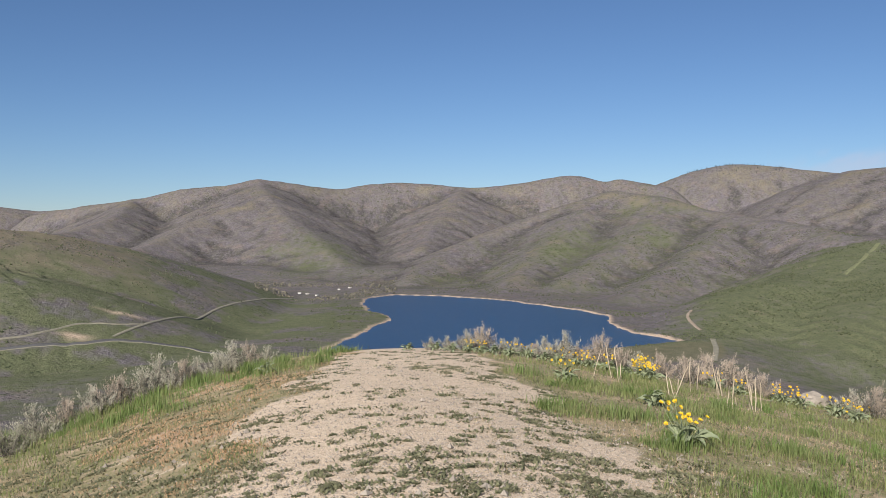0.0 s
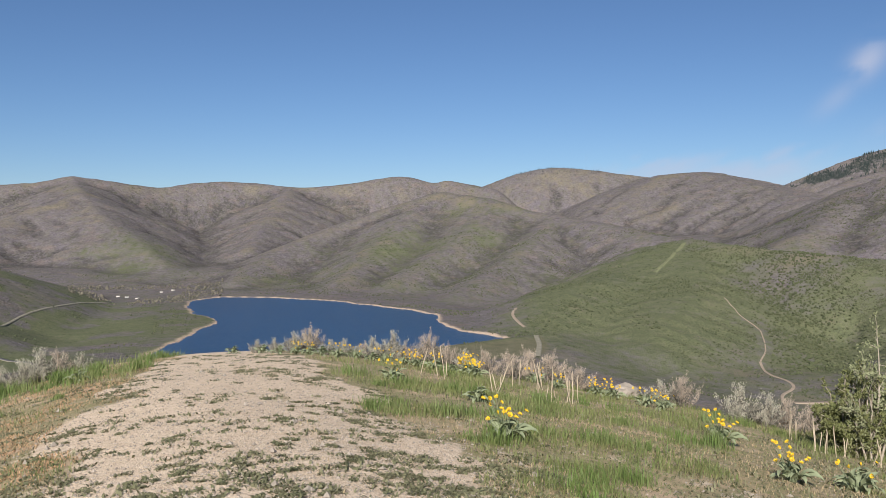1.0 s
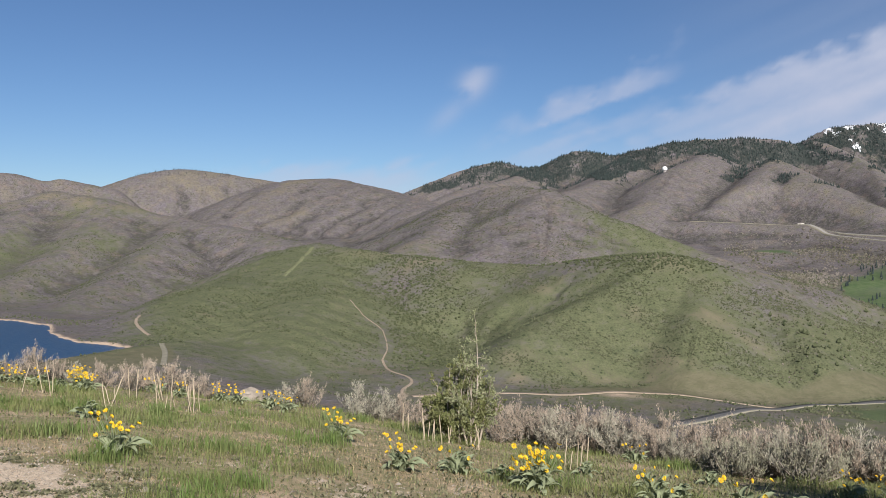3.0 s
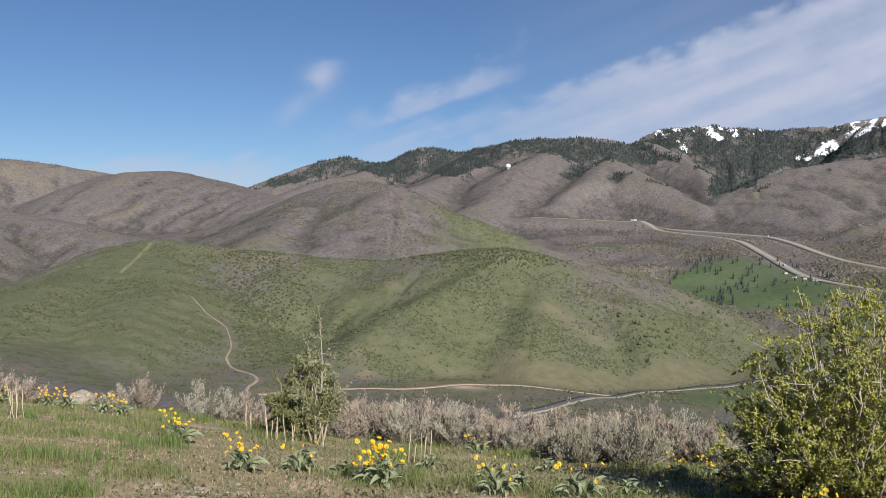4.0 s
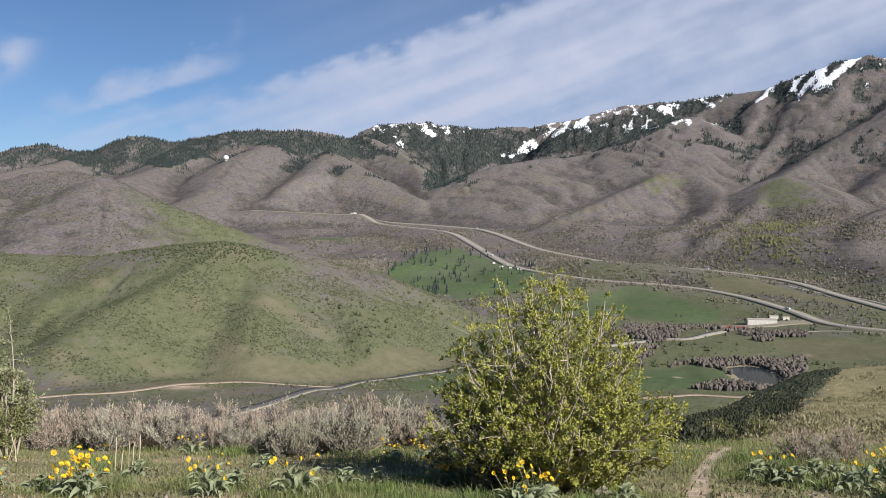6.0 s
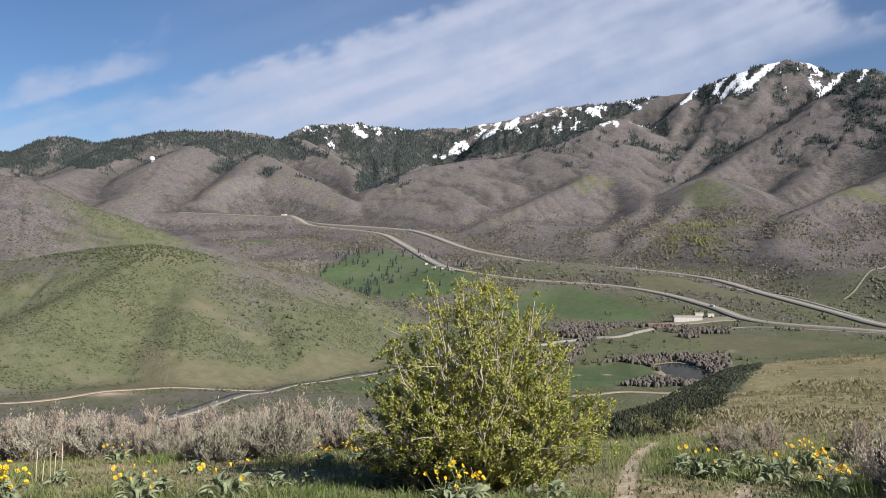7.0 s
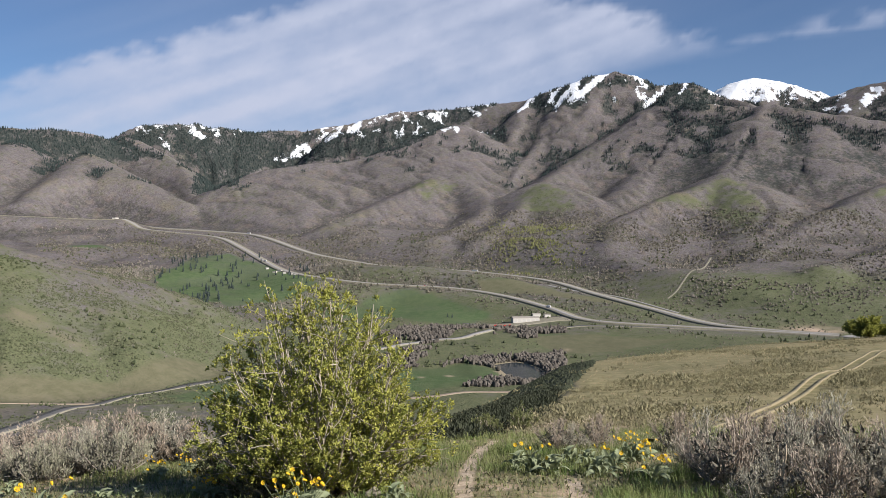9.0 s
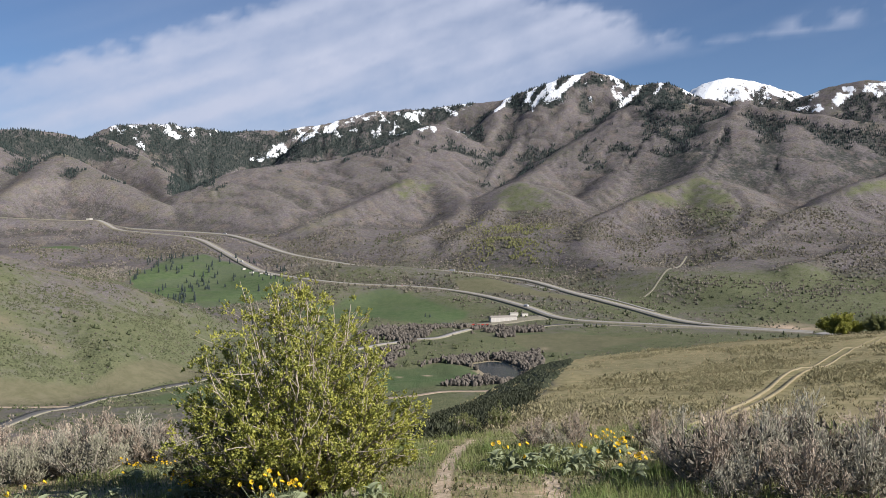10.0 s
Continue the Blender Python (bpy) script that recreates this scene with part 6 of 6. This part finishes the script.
def ray_flower():
    """Yellow petals round a disc, 7 cm across."""
    rng = np.random.RandomState(19)
    a = np.arange(12) * 2 * np.pi / 12 + rng.normal(0, 0.09, 12)
    v, f = [], []
    for i, t in enumerate(a):
        d, s = np.array((math.cos(t), math.sin(t), 0)), np.array((-math.sin(t), math.cos(t), 0))
        v += [d * 0.008, d * 0.024 + s * 0.0075 + (0, 0, 0.004), d * rng.uniform(0.026, 0.040) + (0, 0, rng.uniform(0.0, 0.026)), d * 0.024 - s * 0.0075 + (0, 0, 0.004)]
        f.append((4 * i, 4 * i + 3, 4 * i + 2, 4 * i + 1))
    return sheet("flower", v, np.array(f)[:, ::-1], PETAL)


bm = bmesh.new()
bmesh.ops.create_uvsphere(bm, u_segments=8, v_segments=5, radius=0.009)
for v in bm.verts:
    v.co.z = max(v.co.z * 0.6, -0.002)
DISC_ME = bpy.data.meshes.new("disc")
bm.to_mesh(DISC_ME)
bm.free()
DISC_ME.materials.append(DISC)
LEAF_ME, FLOWER_ME = arrow_leaf(), ray_flower()
STALK_ME = sheet("stalk", *rod([(0, 0, 0), (0.012, 0, 0.5), (0, 0, 1.0)], [0.004, 0.0035, 0.003], 4), ROOTLEAF)


def balsamroot(seed, flowers, leaf_count, label):
    """A tussock of big grey-green leaves with yellow daisies above."""
    rng = np.random.RandomState(seed)
    t = thing("balsamroot", (0, 0, 0), label, "wildflower", "balsamroot plants on the overlook")
    for k in range(leaf_count):
        o = part("leaf", LEAF_ME, t)
        s = rng.uniform(0.5, 0.88)
        o.matrix_basis = Matrix.Translation((rng.normal(0, 0.04), rng.normal(0, 0.04), -0.01)) @ pose(0, 0, 0, rng.uniform(-25, 25), rng.uniform(-45, 34), 360 * k * 0.618 + rng.uniform(-15, 15)) @ Matrix.Diagonal((s, s * rng.uniform(0.7, 1.05), s, 1))
    for k in range(flowers):
        a, r, h = rng.uniform(0, 6.3), rng.uniform(0.02, 0.26), rng.uniform(0.20, 0.46)
        foot, head = Vector((rng.normal(0, 0.03), rng.normal(0, 0.03), 0)), Vector((math.cos(a) * r, math.sin(a) * r, h))
        turn = (head - foot).to_track_quat("Z", "Y").to_matrix().to_4x4()
        o = part("stalk", STALK_ME, t)
        o.matrix_basis = Matrix.Translation(foot) @ turn @ Matrix.Diagonal((1, 1, (head - foot).length, 1))
        o = part("flower", FLOWER_ME, t, "yellow daisy head")
        o.matrix_basis = Matrix.Translation(head) @ pose(0, 0, 0, rng.uniform(15, 75), 0, rng.uniform(-110, 60)) @ Matrix.Scale(rng.uniform(0.7, 1.0), 4)
        part("disc", DISC_ME, o).matrix_basis = Matrix.Translation((0, 0, 0.003))
    return t


roots = [balsamroot(1, 7, 30, "balsamroot with few yellow flowers over broad grey-green leaves"), balsamroot(2, 44, 44, "balsamroot covered in yellow flowers over broad leaves"),
         balsamroot(3, 0, 26, "flowerless balsamroot with broad grey-green leaves"), balsamroot(4, 16, 32, "balsamroot with several yellow flowers over broad leaves")]
ROOTS = [
    # bearing, distance, kind, size
    (7.67, 14.5, 0, 0.9), (12.6, 19, 1, 1.05), (12.9, 18.5, 3, 1.0), (14.8, 9.4, 3, 1.0), (13.2, 12.5, 2, 0.9), (20.6, 20, 3, 0.9), (21.6, 19.5, 3, 0.95), (23.6, 18.5, 0, 1.0), (24.6, 18.0, 3, 0.9), (9.2, 20, 3, 0.9), (8.4, 20.5, 0, 0.8),
    (4.2, 21, 0, 0.9), (1.6, 21.5, 0, 0.8), (5.3, 21.5, 0, 0.9), (3.2, 21, 2, 1.0), (-0.4, 21.5, 2, 0.9), (6.4, 20.5, 2, 0.9), (16.8, 22, 0, 1.0), (0.6, 21, 2, 0.9), (2.4, 21, 0, 0.8), (7.2, 20.5, 0, 0.9), (10.4, 20, 0, 1.0), (11.4, 19, 2, 0.9), (-2.2, 21.5, 2, 0.8), (18.2, 20.5, 0, 0.9), (28.0, 13.0, 3, 1.05), (31.9, 10.5, 3, 0.95), (35.6, 11.4, 2, 1.0),
    (40.4, 10.4, 1, 1.15), (35.4, 11.0, 0, 0.9),
]
ROOTS2 = [
    (47.5, 11.2, 0, 0.9), (47.9, 10.1, 0, 0.9), (49.3, 10.6, 2, 0.9), (53.0, 9.9, 0, 1.1), (46.6, 16.2, 0, 0.9), (58.9, 13.8, 3, 0.85), (60.8, 14.2, 3, 0.7), (62.0, 10.7, 3, 0.85), (56.0, 10.6, 2, 0.9), (68.1, 9.4, 3, 1.0), (66.8, 9.2, 0, 0.9), (58.0, 11.0, 2, 0.8),
    (73.6, 9.4, 2, 0.9), (81.4, 12.2, 2, 1.0), (82.4, 11.6, 0, 1.0), (83.5, 11.4, 2, 1.0), (85.7, 12.4, 2, 0.9), (87.1, 11.7, 0, 1.0), (88.3, 12.6, 0, 1.0), (88.9, 12.8, 3, 0.9), (89.7, 10.5, 3, 1.0), (84.6, 12.8, 2, 1.0), (86.4, 11.2, 2, 1.0),
    (43.5, 12.6, 2, 0.8), (38.2, 11.0, 2, 0.8), (51.0, 13.2, 2, 0.8), (-11.0, 16.5, 2, 0.9),
]
rng = np.random.RandomState(73)
used = set()
for b, d, k, s in ROOTS + ROOTS2:
    m = Matrix.Translation(on_ground(b, d)) @ pose(0, 0, 0, 0, 0, rng.uniform(-40, 40))
    if k in used:
        c = copy_thing(roots[k], m)
    else:
        c = roots[k]
        c.matrix_basis = m
        used.add(k)
    c.scale = (s, s, s)

# bleached stalks of last year's flowers
rng = np.random.RandomState(75)
DEAD_ME = sheet("stalk", *rod([(0, 0, -0.05), (0.01, 0.005, 0.4), (0.0, 0.0, 0.8), (0.0, 0.01, 1.0)], [0.007, 0.007, 0.009, 0.004], 5), STALK)
for b, d in ((9.8, 17), (10.8, 16.5), (14.0, 14), (14.5, 13.8), (17.6, 14.5), (18.3, 14.8), (19.1, 15.2), (15.6, 17), (32.2, 17), (33.8, 15.5), (34.6, 15.2), (36.8, 15), (17.0, 18), (42.8, 13), (97.5, 9.0)):
    t = thing("dry_flower_stalks", on_ground(b, d), "bleached dry stalks of last year's flowers", "dry stalks", "dry stalks on the overlook")
    for k in range(rng.randint(2, 6)):
        o = part("stalk", DEAD_ME, t)
        h = rng.uniform(0.3, 0.6)
        o.matrix_basis = Matrix.Translation((rng.normal(0, 0.1), rng.normal(0, 0.1), 0)) @ pose(0, 0, 0, rng.normal(0, 7), rng.normal(0, 7), rng.uniform(0, 360)) @ Matrix.Diagonal((1, 1, h, 1))


def boulder(place, seed, size, label):
    rng = np.random.RandomState(seed)
    bm = bmesh.new()
    bmesh.ops.create_icosphere(bm, subdivisions=3, radius=1.0)
    for v in bm.verts:
        n = noise.fractal(v.co * 1.3 + Vector((seed, 0, 0)), 1.0, 2.0, 4)
        v.co = v.co * (1 + 0.35 * n)
        v.co = Vector((v.co.x * size[0], v.co.y * size[1], v.co.z * size[2]))
    me = bpy.data.meshes.new("rock")
    bm.to_mesh(me)
    bm.free()
    me.materials.append(STONE)
    ob = new("rock", me)
    ob.location = place
    return tagged(ob, label, "rock")


boulder(on_ground(22.4, 24.0) + Vector((0, 0, 0.12)), 4, (0.36, 0.3, 0.22), "weathered grey boulder beside the sagebrush")
boulder(on_ground(72.2, 9.9) + Vector((0, 0, 0.05)), 7, (0.12, 0.1, 0.09), "small pale rock under the shrub")

# ---- grass, weeds and pebbles ----
dirt_at = sampled("dirt")


def patch(n, b0, b1, d0, d1, keep, seed):
    rng = np.random.RandomState(seed)
    b, d = rng.uniform(b0, b1, n), d0 * (d1 / d0) ** rng.uniform(0, 1, n)
    p = spread(b, d)
    k = keep(p[:, 0], p[:, 1], b, d) > rng.uniform(0, 1, n)
    return p[k], b[k], d[k], rng


def lush(x, y):
    return step(-0.15, 0.55, lumps(x / 1.3, y / 1.3, 4, 141))


RIGHT = lambda x, y, b, d: (1 - step(0.25, 0.6, dirt_at(b, d))) * np.clip(0.14 + 0.26 * step(34, 44, b) + 0.86 * lush(x, y), 0, 1)
p, b, d, rng = patch(340000, -34, 108, 4.5, 27, lambda x, y, b, d: RIGHT(x, y, b, d) * (0.45 + 0.55 * step(2, 10, b)), 81)
tall = (0.022 + 0.03 * step(34, 44, b) + 0.095 * lush(p[:, 0], p[:, 1]) ** 3 + 0.05 * step(8, 20, d) + 0.12 * step(-3, -12, b) * step(12, 17, d)) * rng.uniform(0.35, 1.35, len(p)) * np.where((b < -2) & (d < 12), 0.6, 1.0)
stuff("grass", blades(p, tall, 0.0034 + 0.00027 * d, rng.uniform(0.15, 1.2, len(p)), rng), GRASS, "fresh green spring grass in uneven tufts", "grass")
p, b, d, rng = patch(170000, -34, 108, 4.5, 27, lambda x, y, b, d: (1 - step(0.35, 0.8, dirt_at(b, d))) * step(0.4, -0.3, lumps(x / 1.7, y / 1.7, 4, 151)) * (1 - 0.6 * step(34, 44, b)), 83)
stuff("dry_grass", blades(p, rng.uniform(0.012, 0.05, len(p)), 0.004 + 0.0003 * d, rng.uniform(0.5, 1.6, len(p)), rng), STRAW, "dry straw-coloured grass between the green tufts", "grass")
p, b, d, rng = patch(95000, -34, -3, 4.2, 22, lambda x, y, b, d: (1 - step(0.4, 0.9, dirt_at(b, d))) * step(-0.25, 0.3, lumps(x / 1.2, y / 1.2, 4, 161)), 85)
stuff("rusty_grass", blades(p, rng.uniform(0.008, 0.035, len(p)), 0.011, rng.uniform(0.6, 1.8, len(p)), rng), RUST, "rust-brown low grass beside the track", "grass")
# taller tufts of new grass, thick on the bank west of the track and in hollows east of it
p, b, d, rng = patch(2600, -33, 104, 5.5, 24, lambda x, y, b, d: (1 - step(0.15, 0.4, dirt_at(b, d))) * np.maximum(0.34 * step(0.5, 0.95, lush(x, y)) * (b > 5), 0.8 * (b < -3) * step(13, 17, d)), 91)
q = np.repeat(p, 90, 0)
girth = np.repeat(rng.uniform(0.05, 0.17, len(p)), 90)
q[:, :2] += rng.normal(0, 1, (len(q), 2)) * girth[:, None]
q[:, 2] = ground(q[:, 0], q[:, 1])
high = np.repeat(rng.uniform(0.08, 0.26, len(p)) * np.where(b < -3, 1.3, 1.0), 90) * rng.uniform(0.4, 1.1, len(q))
stuff("grass_tufts", blades(q, high, np.repeat(0.004 + 0.00035 * d, 90), rng.uniform(0.1, 0.9, len(q)), rng), LUSHGRASS, "taller bright tufts of new grass", "grass")
# a mat of small leaves and stubble over the soil
p, b, d, rng = patch(60000, -34, 108, 4.5, 20, lambda x, y, b, d: (1 - step(0.3, 0.75, dirt_at(b, d))) * (0.3 + 0.7 * step(-0.3, 0.3, lumps(x / 0.7, y / 0.7, 3, 181))), 82)
stuff("ground_cover", blades(p, rng.uniform(0.012, 0.05, len(p)) * (1 + step(20, 40, b)), rng.uniform(0.010, 0.022, len(p)) * (1 + 0.5 * step(20, 40, b)), rng.uniform(0.6, 1.6, len(p)), rng), WEED, "low mat of small leaves over the soil", "ground cover")
# low weeds that creep over the track
p, b, d, rng = patch(7600, -34, 30, 4.0, 22, lambda x, y, b, d: np.maximum(step(0.25, 0.7, dirt_at(b, d)), 0.55 * (b < -5)) * (0.17 + 0.6 * step(-0.05, 0.5, lumps(x / 1.1, y / 1.1, 3, 171)) * np.exp(-((x + 0.05 * y - 0.45) / 0.9) ** 2) + 0.95 * step(0.7, 1.5, np.abs(x + 0.05 * y)) * step(-0.2, 0.3, lumps(x / 0.8, y / 0.8, 3, 177))), 87)
q = np.repeat(p, 24, 0)
spot = np.repeat(0.022 + 0.07 * rng.uniform(0, 1, len(p)) ** 2, 24)
q[:, :2] += rng.normal(0, 1, (len(q), 2)) * spot[:, None] * (1.0, 0.7)
q[:, 2] = ground(q[:, 0], q[:, 1])
stuff("track_weeds", blades(q, rng.uniform(0.012, 0.05, len(q)) * (0.6 + 4 * np.repeat(spot[::24], 24)), rng.uniform(0.012, 0.024, len(q)), rng.uniform(0.9, 2.0, len(q)), rng), WEED, "low grey-green weeds creeping over the dirt track", "weeds")
p, b, d, rng = patch(42000, -34, 60, 4.2, 18, lambda x, y, b, d: 0.15 + 0.85 * step(0.3, 0.6, dirt_at(b, d)), 89)
stuff("pebbles", low_clumps(p, rng.uniform(0.004, 0.016, len(p)) * (1 + (rng.uniform(0, 1, len(p)) > 0.985) * 1.5), 0.7, rng, True), STONE, "small pale pebbles scattered on the dirt track", "gravel")
